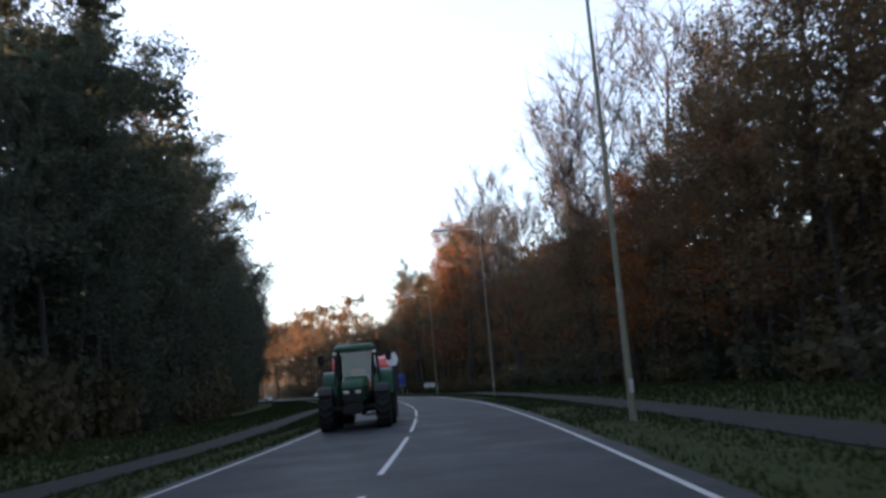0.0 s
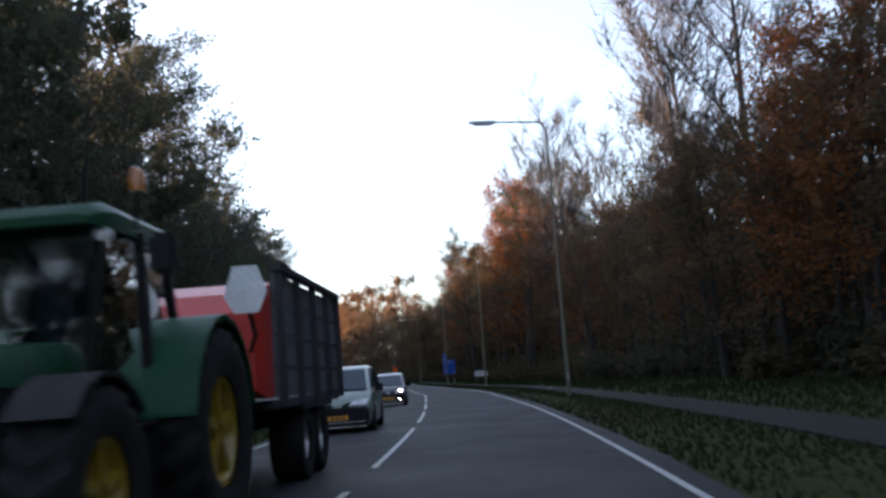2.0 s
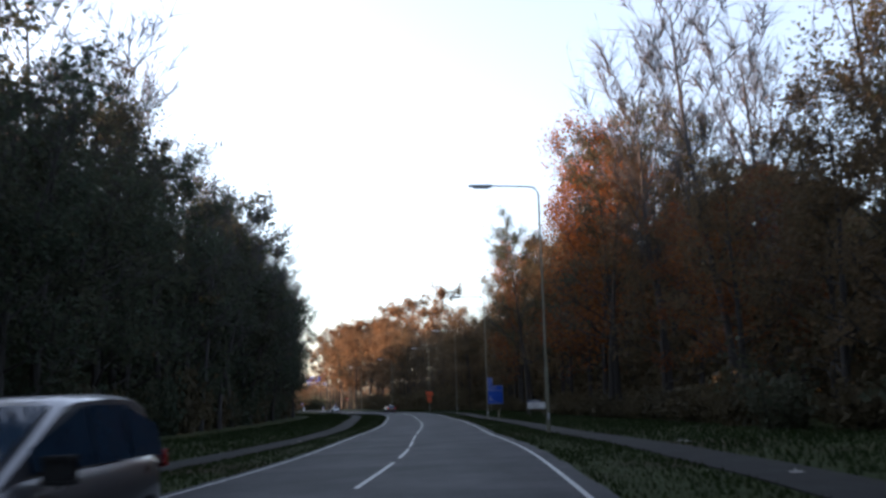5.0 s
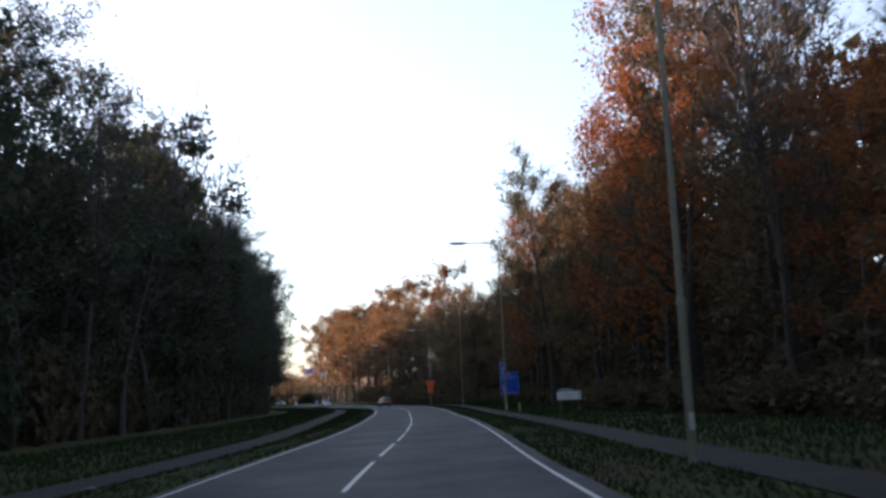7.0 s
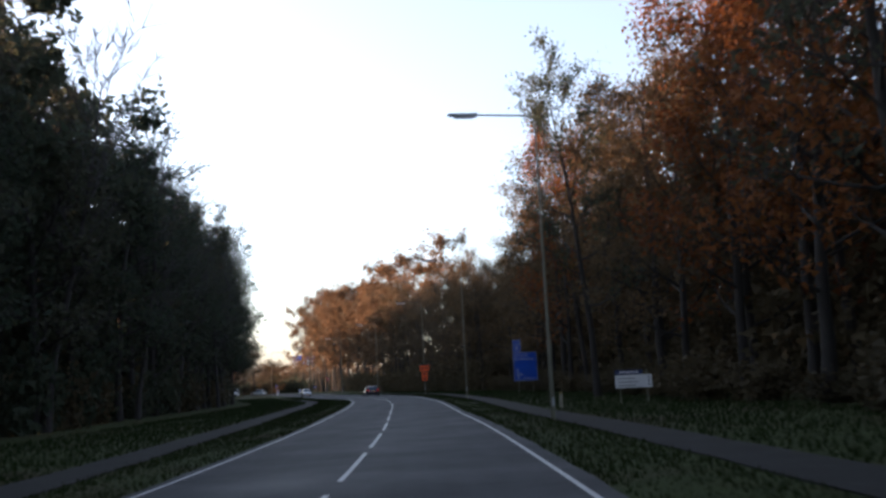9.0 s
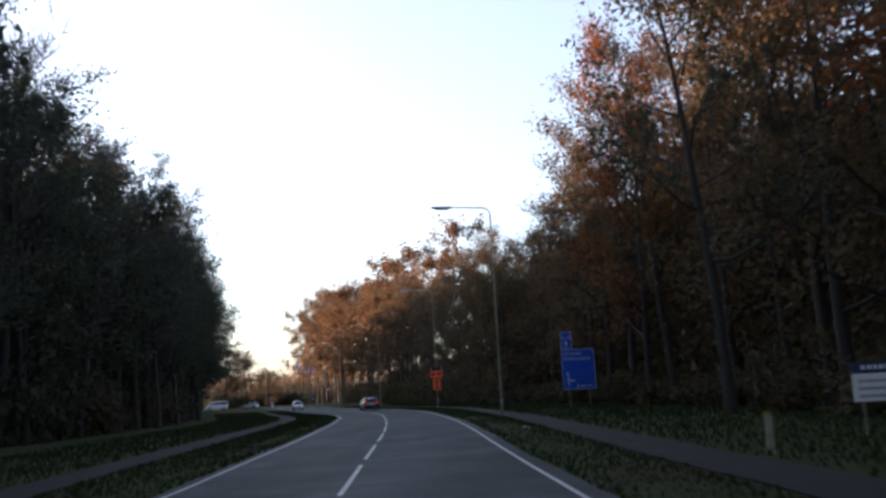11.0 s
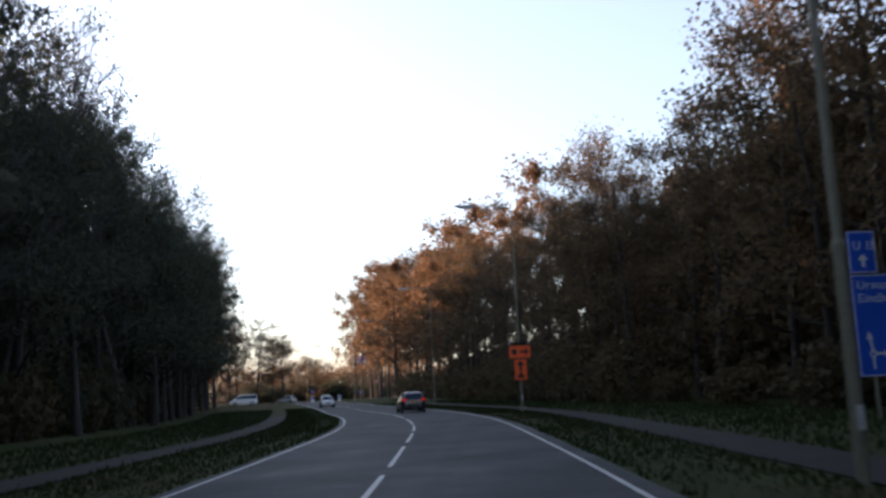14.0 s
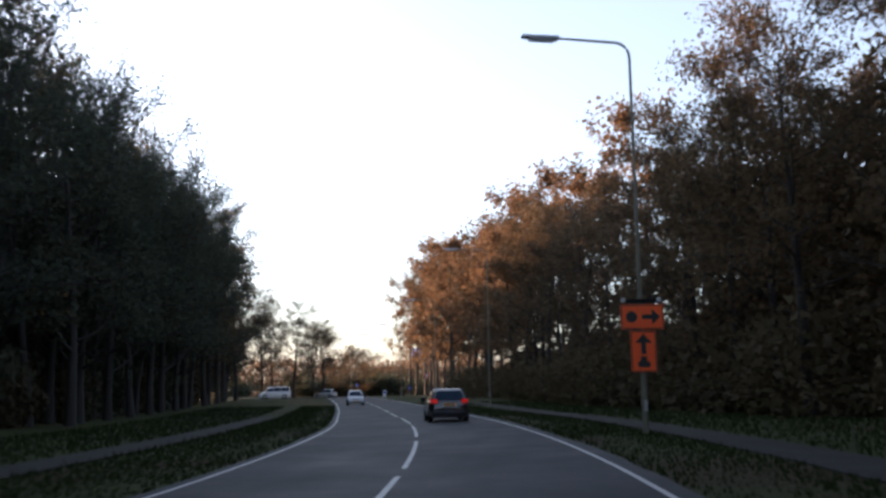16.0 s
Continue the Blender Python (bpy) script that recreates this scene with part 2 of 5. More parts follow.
# ---- ground, road, paths ----
def ground_sheet():
    """One sheet out to the horizon, a little uneven beside the road."""
    ys = np.concatenate([np.linspace(-3000, -130, 8), np.linspace(-110, 470, 146), np.linspace(500, 3000, 8)])
    offs = np.array([-3000, -1200, -400, -150, -80, -50, -35, -25, -18, -14, -11, -8.4, -7.3, -5.4, -4.6, -3.6, 0, 3.8, 4.8, 6.2, 7.2, 9.4, 11, 14, 18, 25, 35, 50, 80, 150, 400, 1200, 3000.0])
    v, f = [], []
    for y in ys:
        yc = float(np.clip(y, -110, 470))
        for o in offs:
            x, yy, _ = beside(yc, o if abs(o) < 60 else 60 * np.sign(o))
            if abs(o) >= 60:
                x, yy = x + (o - 60 * np.sign(o)), yy
            z = -0.03
            if abs(o) > 4 and abs(o) < 60:
                z += 0.07 * noise.noise((x * 0.15, yy * 0.15, 0)) + (0.05 if 4.5 < abs(o) < 5.6 else 0)
            if 4.9 < abs(o) < 10.5:
                z = -0.02
            v.append((x, yy + (y - yc), z + lift(yc, o)))
    k = len(offs)
    for i in range(len(ys) - 1):
        for j in range(k - 1):
            a = i * k + j
            f.append((a, a + 1, a + k + 1, a + k))
    return tagged(mesh_object("ground", v, f, GROUND, smooth=True), "dark grass verges and leaf-strewn woodland floor", "ground", kind="structure")


def road_surface():
    """The asphalt, a hand's width past the edge lines on the left and a little more on the right."""
    ys = np.linspace(-110, 470, 291)
    v, f = [], []
    rng = random.Random(3)
    for y in ys:
        for o in (-width(y, -1) - 0.28 + rng.uniform(-0.04, 0.04), width(y, 1) + 0.38 + rng.uniform(-0.06, 0.06)):
            x, yy, _ = beside(y, o)
            g = lift(y, o)
            v += [(x, yy, g), (x, yy, g - 0.2)]
    for i in range(len(ys) - 1):
        a, b = 4 * i, 4 * i + 4
        f += [(a, a + 2, b + 2, b), (a + 1, a, b, b + 1), (a + 2, a + 3, b + 3, b + 2)]
    return mesh_object("road", v, f, ASPHALT)


def left_path(y):
    return float(np.interp(y, [-110, 45, 74, 100, 121, 140, 160, 180, 210, 250, 280, 320], [-6.2, -6.4, -7.3, -7.3, -6.6, -6.1, -6.5, -7.2, -7.8, -8.0, -8.3, -7.8]))


def right_path(y):
    return float(np.interp(y, [-110, 150, 185, 215, 250, 290, 330], [7.5, 7.4, 7.2, 7.3, 7.6, 8.6, 9.8]))


ground_sheet()
tagged(road_surface(), "dark grey asphalt two-lane road curving through woods", "road", kind="structure")
tagged(strip("cycle_path_left", -110, 300, -0.72, 0.72, 0.012, PATH, 0.2, wobble=0.05, bend=left_path), "narrow grey asphalt cycle path beside the road", "path", kind="structure")
tagged(strip("cycle_path_right", -110, 330, -0.8, 0.8, 0.012, PATH, 0.2, wobble=0.05, bend=right_path), "narrow grey asphalt cycle path under the trees", "path", kind="structure")
tagged(strip("edge_line_left", -110, 470, -0.042, 0.042, 0.004, LINE, 0.003, side=-1), "worn white painted edge line", "road marking", kind="structure")
tagged(strip("edge_line_right", -110, 470, -0.045, 0.045, 0.004, LINE, 0.003, side=1), "worn white painted edge line", "road marking", kind="structure")


def dash_marks():
    starts = [-31, -19.5, -8, 5, 18, 31, 44, 57.5, 71, 81.5, 92, 102, 112.5, 121, 129, 139, 148.5, 158, 167, 176.5, 186, 195, 204, 212, 221.5, 230.5, 239.5, 247.5, 255, 267, 279]
    starts += [291 + 12 * k for k in range(11)]
    for a, b in zip(starts, starts[1:]):
        tagged(strip("lane_dash", a, a + 0.78 * (b - a), -0.05, 0.05, 0.004, LINE, 0.003), "worn white painted centre dash", "road marking", "centre dashes", "structure")


dash_marks()


# ---- trees ----
class Builder:
    """Tapered tubes and leaf blades gathered into plain vertex lists."""

    def __init__(self, seed):
        self.r = random.Random(seed)
        self.v, self.f, self.lv, self.lf = [], [], [], []
        self.stem = (0, 0)

    def tube(self, pts, radii, sides):
        base = len(self.v)
        for i, (p, r) in enumerate(zip(pts, radii)):
            a = pts[min(i + 1, len(pts) - 1)] - pts[max(i - 1, 0)]
            a = a.normalized() if a.length else Vector((0, 0, 1))
            u = a.orthogonal().normalized()
            w = a.cross(u)
            for k in range(sides):
                t = 2 * math.pi * k / sides
                q = p + (u * math.cos(t) + w * math.sin(t)) * r
                self.v.append(q[:])
        for i in range(len(pts) - 1):
            for k in range(sides):
                a, b = base + i * sides + k, base + i * sides + (k + 1) % sides
                self.f.append((a, b, b + sides, a + sides))

    def spike(self, a, b, r):
        """A twig: a thin three-sided cone."""
        d = (b - a).normalized()
        u = d.orthogonal().normalized()
        w = d.cross(u)
        n = len(self.v)
        for k in range(3):
            t = 2.094 * k
            self.v.append((a + (u * math.cos(t) + w * math.sin(t)) * r)[:])
        self.v.append(b[:])
        self.f += [(n, n + 1, n + 3), (n + 1, n + 2, n + 3), (n + 2, n, n + 3)]

    def leaf(self, p, size, quad):
        r = self.r
        d = Vector((r.gauss(0, 1), r.gauss(0, 1), r.gauss(0, 0.7) - 0.25)).normalized()
        s = d.cross(Vector((r.gauss(0, 1), r.gauss(0, 1), r.gauss(0, 1)))).normalized()
        n = len(self.lv)
        size *= r.uniform(0.65, 1.3)
        if quad:
            self.lv += [p[:], (p + d * size * 0.5 + s * size * 0.34)[:], (p + d * size)[:], (p + d * size * 0.45 - s * size * 0.34)[:]]
            self.lf.append((n, n + 1, n + 2, n + 3))
        else:
            self.lv += [(p - s * size * 0.42)[:], (p + s * size * 0.42)[:], (p + d * size * 1.1)[:]]
            self.lf.append((n, n + 1, n + 2))

    def bough(self, start, way, length, r0, nodes, sides, lift, jitter):
        pts, p, d = [start], start.copy(), way.normalized()
        for i in range(nodes):
            d = (d + Vector((self.r.gauss(0, jitter), self.r.gauss(0, jitter), self.r.gauss(0, jitter) + lift))).normalized()
            p = p + d * (length / nodes)
            pts.append(p.copy())
        self.tube(pts, [r0 * (1 - 0.85 * i / nodes) for i in range(nodes + 1)], sides)
        return pts


def grow(seed, height, girth, clear, spread, limbs, subs, twigs, leaves, leaf_size, fine=0, lift=0.12, top=0.75, quad=False, shape="dome", spray=0.48, lean=0.0, leafy=2.0, jitter=0.14, stray=0.6, reach=1.0):
    """A broadleaf tree. clear: height of the lowest limb; top: how wide the crown still is near its top; fine: extra hair twigs per twig."""
    b = Builder(seed)
    r = b.r
    pts, p = [Vector((0, 0, -0.1))], Vector((0, 0, -0.1))
    n = 9
    d = Vector((lean, 0, 1)).normalized()
    for i in range(n):
        d = (d + Vector((r.gauss(0, 0.05), r.gauss(0, 0.05), 0.05))).normalized()
        p = p + d * (height * 0.93 / n)
        pts.append(p.copy())
    radii = [girth * (1.25 if i == 0 else 1) * (1 - 0.9 * i / n) + 0.02 for i in range(n + 1)]
    b.tube(pts, radii, 8)
    b.stem = (len(b.v), len(b.f))
    tips = []
    for i in range(limbs):
        u = (i + r.uniform(0.1, 0.9)) / limbs
        h = clear + (height * 0.93 - clear) * u ** 0.9
        k = min(n - 1, int(h / (height * 0.93) * n))
        q = pts[k].lerp(pts[k + 1], h / (height * 0.93) * n - k)
        a = i * 2.4 + r.uniform(-0.5, 0.5)
        if shape == "dome":
            wide = spread * math.sqrt(max(0.06, 1 - ((u - 0.35) / 0.88) ** 2))
        elif shape == "vase":
            wide = spread * (0.45 + 0.6 * u) * (1 if u < 0.8 else 0.7)
        else:
            wide = spread * (1.0 - 0.7 * u)
        steep = 0.15 + 0.9 * u if shape != "vase" else 0.9 + 0.7 * u
        way = Vector((math.cos(a), math.sin(a), steep))
        limb = b.bough(q, way, wide * r.uniform(0.75, 1.15) * math.hypot(1, 0.5 * steep), max(0.042, radii[k] * 0.42), 4, 5, lift, jitter)
        for j in range(subs):
            w = r.uniform(0.3, 1.0)
            m = min(3, int(w * 4))
            s = limb[m].lerp(limb[m + 1], w * 4 - m)
            out = (limb[4] - limb[0]).normalized()
            dirn = out * 0.7 + Vector((r.gauss(0, stray), r.gauss(0, stray), r.gauss(0.15, stray * 0.75)))
            sub = b.bough(s, dirn, wide * r.uniform(0.28, 0.5), max(0.024, radii[k] * 0.16), 2, 3, lift, jitter * 1.3)
            for t in range(twigs):
                g = r.uniform(0.2, 1.0)
                m2 = min(1, int(g * 2))
                s2 = sub[m2].lerp(sub[m2 + 1], g * 2 - m2)
                e = s2 + ((sub[2] - sub[0]).normalized() * 0.6 + Vector((r.gauss(0, 0.5), r.gauss(0, 0.5), r.gauss(0.25, 0.4)))) * r.uniform(0.5, 1.1) * (0.55 + spread * 0.09) * reach
                b.spike(s2, e, 0.018 + 0.0007 * height)
                tips.append((s2, e))
                for _ in range(fine):
                    s3 = s2.lerp(e, r.uniform(0.2, 0.95))
                    b.spike(s3, s3 + ((e - s2).normalized() * 0.5 + Vector((r.gauss(0, 0.5), r.gauss(0, 0.5), r.gauss(0.3, 0.4)))) * r.uniform(0.3, 0.8), 0.016)
    for i in range(leaves):
        s, e = max((tips[r.randrange(len(tips))] for _ in range(2)), key=lambda t: t[0].z + r.uniform(-0.4, 0.4) * height)
        q = s.lerp(e, r.uniform(0.2, 1.15)) + Vector((r.gauss(0, spray), r.gauss(0, spray), r.gauss(0, spray * 0.8)))
        if q.z > leafy * height * (0.85 + 0.3 * noise.noise((q.x * 0.3, q.y * 0.3, seed))) and r.random() < 0.8:
            continue
        b.leaf(q, leaf_size * (1.35 - 0.6 * min(1.0, q.z / height)), quad)
    return b


def tree_thing(name, b, bark, leaf, label, category="tree"):
    root = tagged(new(name), label, category)
    nv, nf = b.stem
    if nv:
        mesh_object("trunk", b.v[:nv], b.f[:nf], bark, root, smooth=True)
    mesh_object("branchwork", b.v[nv:], [tuple(i - nv for i in f) for f in b.f[nf:]], bark, root, smooth=True)
    if b.lv:
        mesh_object("crown", b.lv, b.lf, leaf, root)
    return root


def bush(seed, width, height, stems, leaves, leaf_size):
    b = Builder(seed)
    r = b.r
    tips = []
    for i in range(stems):
        a = r.uniform(0, 6.283)
        w = Vector((math.cos(a) * r.uniform(0.2, 1), math.sin(a) * r.uniform(0.2, 1), r.uniform(0.7, 1.6)))
        q = Vector((r.gauss(0, width * 0.16), r.gauss(0, width * 0.16), -0.05))
        pts = b.bough(q, w, height * r.uniform(0.6, 1.05), 0.03, 3, 3, 0.05, 0.2)
        for k in range(3):
            for _ in range(3):
                e = pts[k + 1] + Vector((r.gauss(0, 0.5), r.gauss(0, 0.5), r.gauss(0.1, 0.4))) * width * 0.16
                b.spike(pts[k + 1], e, 0.01)
                tips.append((pts[k], e))
    for i in range(leaves):
        s, e = tips[r.randrange(len(tips))]
        q = s.lerp(e, r.uniform(0.1, 1.2)) + Vector((r.gauss(0, 0.3), r.gauss(0, 0.3), r.gauss(0, 0.25)))
        q.z = max(0.03, q.z)
        b.leaf(q, leaf_size, False)
    return b


KINDS = {}


def kind(key, name, b, bark, leaf, label, category="tree"):
    KINDS[key] = [tree_thing(name, b, bark, leaf, label, category), False]


def plant(key, x, y, turn, size=1.0, tall=1.0):
    """The first of a kind is put in place itself, the others are copies."""
    m = pose(x, y, ground_at(x, y) - 0.04, 0, 0, turn) @ Matrix.Diagonal((size, size, size * tall, 1))
    ob, used = KINDS[key]
    if used:
        return copy_thing(ob, m @ Matrix.Diagonal((*(1 / k for k in ob.scale), 1)))
    ob.matrix_basis = m
    KINDS[key][1] = True
    return ob


RUST = "tall broadleaf tree with rust-orange autumn leaves"
BROWNT = "tall broadleaf tree with brown autumn leaves"
GREENT = "tall dark green broadleaf tree beside the road"
HEIGHT = {}


def tree_kind(key, seed, height, girth, clear, spread, limbs, leaves, leaf_size, bark, leaf, name, label, **more):
    HEIGHT[key] = height
    subs, twigs = more.pop("subs", 5), more.pop("twigs", 5)
    kind(key, name, grow(seed, height, girth, clear, spread, limbs, subs, twigs, leaves, leaf_size, **more), bark, leaf, label)


tree_kind("rust1", 11, 20, 0.26, 3.0, 5.0, 17, 8000, 0.24, BARK, LEAF_RUST, "rust_tree", RUST)
tree_kind("rust2", 12, 22, 0.3, 4.5, 5.6, 18, 8000, 0.24, BARK, LEAF_RUST, "rust_tree", RUST)
tree_kind("brown1", 13, 21, 0.28, 3.5, 5.2, 17, 7000, 0.25, BARK, LEAF_BROWN, "brown_tree", BROWNT)
tree_kind("brown2", 14, 19, 0.24, 2.2, 4.8, 16, 7000, 0.25, BARK, LEAF_BROWN, "brown_tree", BROWNT)
tree_kind("green1", 15, 20, 0.28, 1.6, 4.6, 20, 9200, 0.25, BARK, LEAF_GREEN, "green_tree", GREENT, leafy=0.82, lift=0.2)
tree_kind("green2", 16, 19, 0.26, 1.2, 4.4, 19, 8800, 0.25, BARK, LEAF_GREEN, "green_tree", GREENT, fine=1, leafy=0.78, lift=0.22)
tree_kind("green3", 30, 20, 0.27, 2.2, 5.0, 18, 9200, 0.25, BARK, LEAF_GREEN, "green_tree", GREENT, leafy=0.85, lift=0.16)
tree_kind("thin1", 17, 22, 0.26, 6.0, 5.4, 19, 6500, 0.23, BARK, LEAF_GREEN, "thinning_tree", "tall tree with thinning foliage and fine twigs", subs=6, fine=1, spray=0.3)
tree_kind("thin2", 18, 22, 0.24, 6.0, 4.6, 17, 1900, 0.24, BARK, LEAF_OLIVE, "thinning_tree", "tall tree with sparse olive foliage", subs=6, shape="vase", spray=0.3)
tree_kind("bare1", 19, 25, 0.24, 7.5, 5.6, 18, 0, 0.2, BARK_GREY, LEAF_BROWN, "bare_tree", "tall bare tree with fine grey twigs", subs=6, twigs=5, fine=1, shape="vase", spray=0.15, lift=0.1, jitter=0.06, stray=0.34, reach=1.5)
tree_kind("bare2", 20, 23, 0.22, 6.5, 5.2, 18, 0, 0.2, BARK_GREY, LEAF_BROWN, "bare_tree", "tall bare tree with fine grey twigs", subs=6, twigs=5, fine=1, shape="vase", spray=0.15, lift=0.1, jitter=0.06, stray=0.34, reach=1.5)
tree_kind("crown1", 28, 25, 0.3, 7.5, 6.6, 21, 14000, 0.29, BARK, LEAF_GREEN, "tall_tree", "tall tree with a broad crown of fine dark leaves", subs=6, twigs=6, fine=1, spray=0.36)
tree_kind("bare3", 29, 26, 0.28, 7.0, 6.6, 22, 0, 0.2, BARK_GREY, LEAF_BROWN, "bare_tree", "tall bare tree with a dense fan of fine twigs", subs=8, twigs=5, fine=2, shape="vase", spray=0.15, lift=0.08, jitter=0.05, stray=0.32, reach=1.8)
tree_kind("deep1", 23, 21, 0.26, 5.0, 5.4, 13, 4200, 0.42, BARK, LEAF_BROWN, "brown_tree", "brown tree deep in the wood", subs=4, twigs=4)
tree_kind("deep2", 24, 20, 0.26, 4.0, 5.4, 13, 2600, 0.56, BARK, LEAF_GREEN, "green_tree", "dark green tree deep in the wood", subs=4, twigs=4)
tree_kind("tan1", 26, 21, 0.28, 3.5, 5.6, 15, 4200, 0.3, BARK, LEAF_TAN, "tan_tree", "broadleaf tree with pale brown leaves in layers", fine=1, spray=0.36)
tree_kind("far2", 27, 16, 0.2, 1.5, 4.6, 15, 9000, 0.27, BARK, LEAF_TAN, "tan_tree", "distant low tree with pale brown leaves", subs=5, twigs=5, spray=0.75)
tree_kind("far1", 25, 24, 0.28, 4.0, 6.2, 14, 2800, 0.55, BARK, LEAF_HAZED, "rust_tree", "distant autumn tree, orange leaves paled to stand for haze", subs=4, twigs=4)
kind("bush1", "bush", bush(21, 3.6, 3.0, 8, 1000, 0.29), BARK, LEAF_GREEN, "dense dark green undergrowth bush", "bush")
kind("bush2", "bush", bush(22, 3.2, 2.4, 8, 950, 0.29), BARK, LEAF_DARK, "dark brown undergrowth bush", "bush")


def right_tops(y):
    return float(np.interp(y, [0, 60, 85, 111, 130, 150, 158, 166, 174, 190, 200, 215, 235, 250, 266, 282, 320, 345, 390, 470],
                           [20, 19, 13, 14, 14, 14, 15, 21, 26, 25, 22.5, 22.5, 23.5, 21.5, 19, 19, 17, 21, 26, 28]))


def left_tops(y):
    return float(np.interp(y, [0, 53, 76, 90, 121, 148, 180, 195, 225, 250, 270, 290, 340], [18, 18, 20.5, 18, 17.5, 20.5, 23, 22, 21, 20.5, 20.5, 22, 22.5]))


def tree_at(key, y, off, top, rng, slim=1.0):
    x, yy, _ = beside(y, off)
    tall = top / HEIGHT[key]
    wide = slim * tall ** 0.6 * rng.uniform(0.92, 1.1)
    plant(key, x, yy, rng.uniform(0, 360), wide, tall / wide)


def wood_row(y0, y1, step, off, spread, choices, rng, tops, extra=0.0):
    y = y0
    while y < y1:
        tree_at(rng.choice(choices), y, off + rng.uniform(-spread, spread), (tops(y) + extra) * rng.uniform(0.9, 1.04), rng)
        y += step * rng.uniform(0.75, 1.25)


def bush_row(y0, y1, step, off, spread, choices, rng, tall=1.0):
    y = y0
    while y < y1:
        x, yy, _ = beside(y, off + rng.uniform(-spread, spread))
        plant(rng.choice(choices), x, yy, rng.uniform(0, 360), rng.uniform(0.75, 1.3), tall * rng.uniform(0.8, 1.1))
        y += step * rng.uniform(0.75, 1.25)


def thicket(name, y0, y1, o0, o1, h0, tops, count, size, leaf, label, seed):
    """What nobody could count: undergrowth and foliage deep in the wood, in uneven clumps."""
    b = Builder(seed)
    r = b.r
    n = 0
    while n < count:
        y, o = r.uniform(y0, y1), r.uniform(o0, o1)
        x, yy, _ = beside(y, o)
        h1 = tops(y)
        top = h0 + (h1 - h0) * (0.88 + 0.3 * noise.noise((x * 0.12, yy * 0.12, seed)))
        c = Vector((x, yy, r.uniform(h0, max(h0 + 0.4, top))))
        for _ in range(14):
            q = c + Vector((r.gauss(0, 0.7), r.gauss(0, 0.7), r.gauss(0, 0.5)))
            q.z = max(0.05, q.z)
            b.leaf(q, size, False)
            n += 1
    return tagged(mesh_object(name, b.lv, b.lf, leaf), label, "undergrowth", kind="stuff")


_r = random.Random(5)
# right-hand wood
wood_row(44, 140, 5.6, 19.5, 1.8, ["brown1", "brown2", "brown2", "rust1"], _r, right_tops)
wood_row(140, 196, 6.2, 19.5, 1.8, ["rust1", "rust2", "rust1", "brown1"], _r, right_tops)
wood_row(196, 296, 5.8, 19.5, 1.8, ["brown2", "brown1", "brown1", "thin2", "brown2"], _r, right_tops)
wood_row(296, 345, 5.8, 19.5, 1.8, ["tan1", "tan1", "brown1"], _r, right_tops)
wood_row(345, 470, 7.0, 19.5, 1.8, ["far1", "far1", "tan1"], _r, right_tops)
wood_row(55, 175, 6.5, 25.0, 2.0, ["bare1", "bare2", "bare1", "thin2"], _r, lambda y: 26)
wood_row(175, 205, 8.0, 25.0, 2.0, ["rust2", "thin2", "brown1"], _r, right_tops, 2)
wood_row(205, 300, 9.5, 25.5, 2.0, ["deep1", "brown1", "thin2"], _r, right_tops, 0)
wood_row(280, 330, 12.0, 23.0, 2.0, ["bare1", "bare2"], _r, right_tops, -1)
# never in view: added beside and behind the start for shadow and closure
wood_row(-20, 44, 9.0, 21.0, 2.5, ["deep1"], _r, right_tops)
wood_row(235, 335, 10.0, 30.0, 2.0, ["deep1", "far1"], _r, lambda y: 18.5)
wood_row(335, 465, 9.0, 28.0, 2.0, ["far1"], _r, lambda y: 29)
bush_row(45, 150, 5.4, 17.5, 1.5, ["bush1", "bush2", "bush2"], _r)
bush_row(150, 345, 5.4, 17.5, 1.5, ["bush2"], _r)
thicket("undergrowth", 0, 390, 20, 38, 0.0, lambda y: 7.0 if y < 285 else 4.0, 90000, 0.52, LEAF_DARK, "dense dark brown undergrowth between the trees", 31)
thicket("undergrowth", 275, 388, 15.5, 25, 0.0, lambda y: 5.0, 22000, 0.42, LEAF_DARK, "dense dark shrubs under the tall trees", 35)
thicket("deep_foliage", 0, 385, 27, 44, 2.0, lambda y: right_tops(y) - 0.5 if y < 255 else (right_tops(y) - 3 if y < 290 else 8), 90000, 1.15, LEAF_BROWN, "dark brown foliage deep in the wood", 32)
thicket("deep_foliage", 222, 300, 21.5, 27, 4.0, lambda y: right_tops(y) - 2.5, 34000, 0.55, LEAF_BROWN, "dark brown foliage between the tall trees", 36)
# left-hand wood
wood_row(44, 110, 4.8, -18.6, 1.4, ["green1", "green2", "green1", "green2", "thin1"], _r, left_tops)
wood_row(110, 225, 4.8, -20.0, 1.2, ["green3", "green2", "green3", "green1", "thin1"], _r, left_tops)
wood_row(225, 346, 4.8, -20.6, 1.0, ["green3", "green3", "green3", "thin1"], _r, left_tops)
wood_row(50, 346, 9.5, -23.8, 1.8, ["deep2", "bare1", "green2", "deep2", "thin1", "bare2"], _r, left_tops, 2)
wood_row(290, 342, 5.5, -18.0, 0.6, ["green3", "thin1", "green3"], _r, left_tops, -2)
wood_row(168, 330, 9.0, -19.4, 0.8, ["bare1", "bare2"], _r, left_tops, -1.0)
wood_row(345, 377, 5.6, -17.6, 0.6, ["green3", "brown1", "tan1"], _r, lambda y: 21)
# also out of view, added to cast shadow and close the left side
wood_row(-20, 44, 10.0, -20.0, 2.5, ["deep2"], _r, left_tops)
wood_row(346, 440, 8.0, -27.0, 2.5, ["green2", "deep2", "far1"], _r, lambda y: 19 - (y - 346) * 0.06)
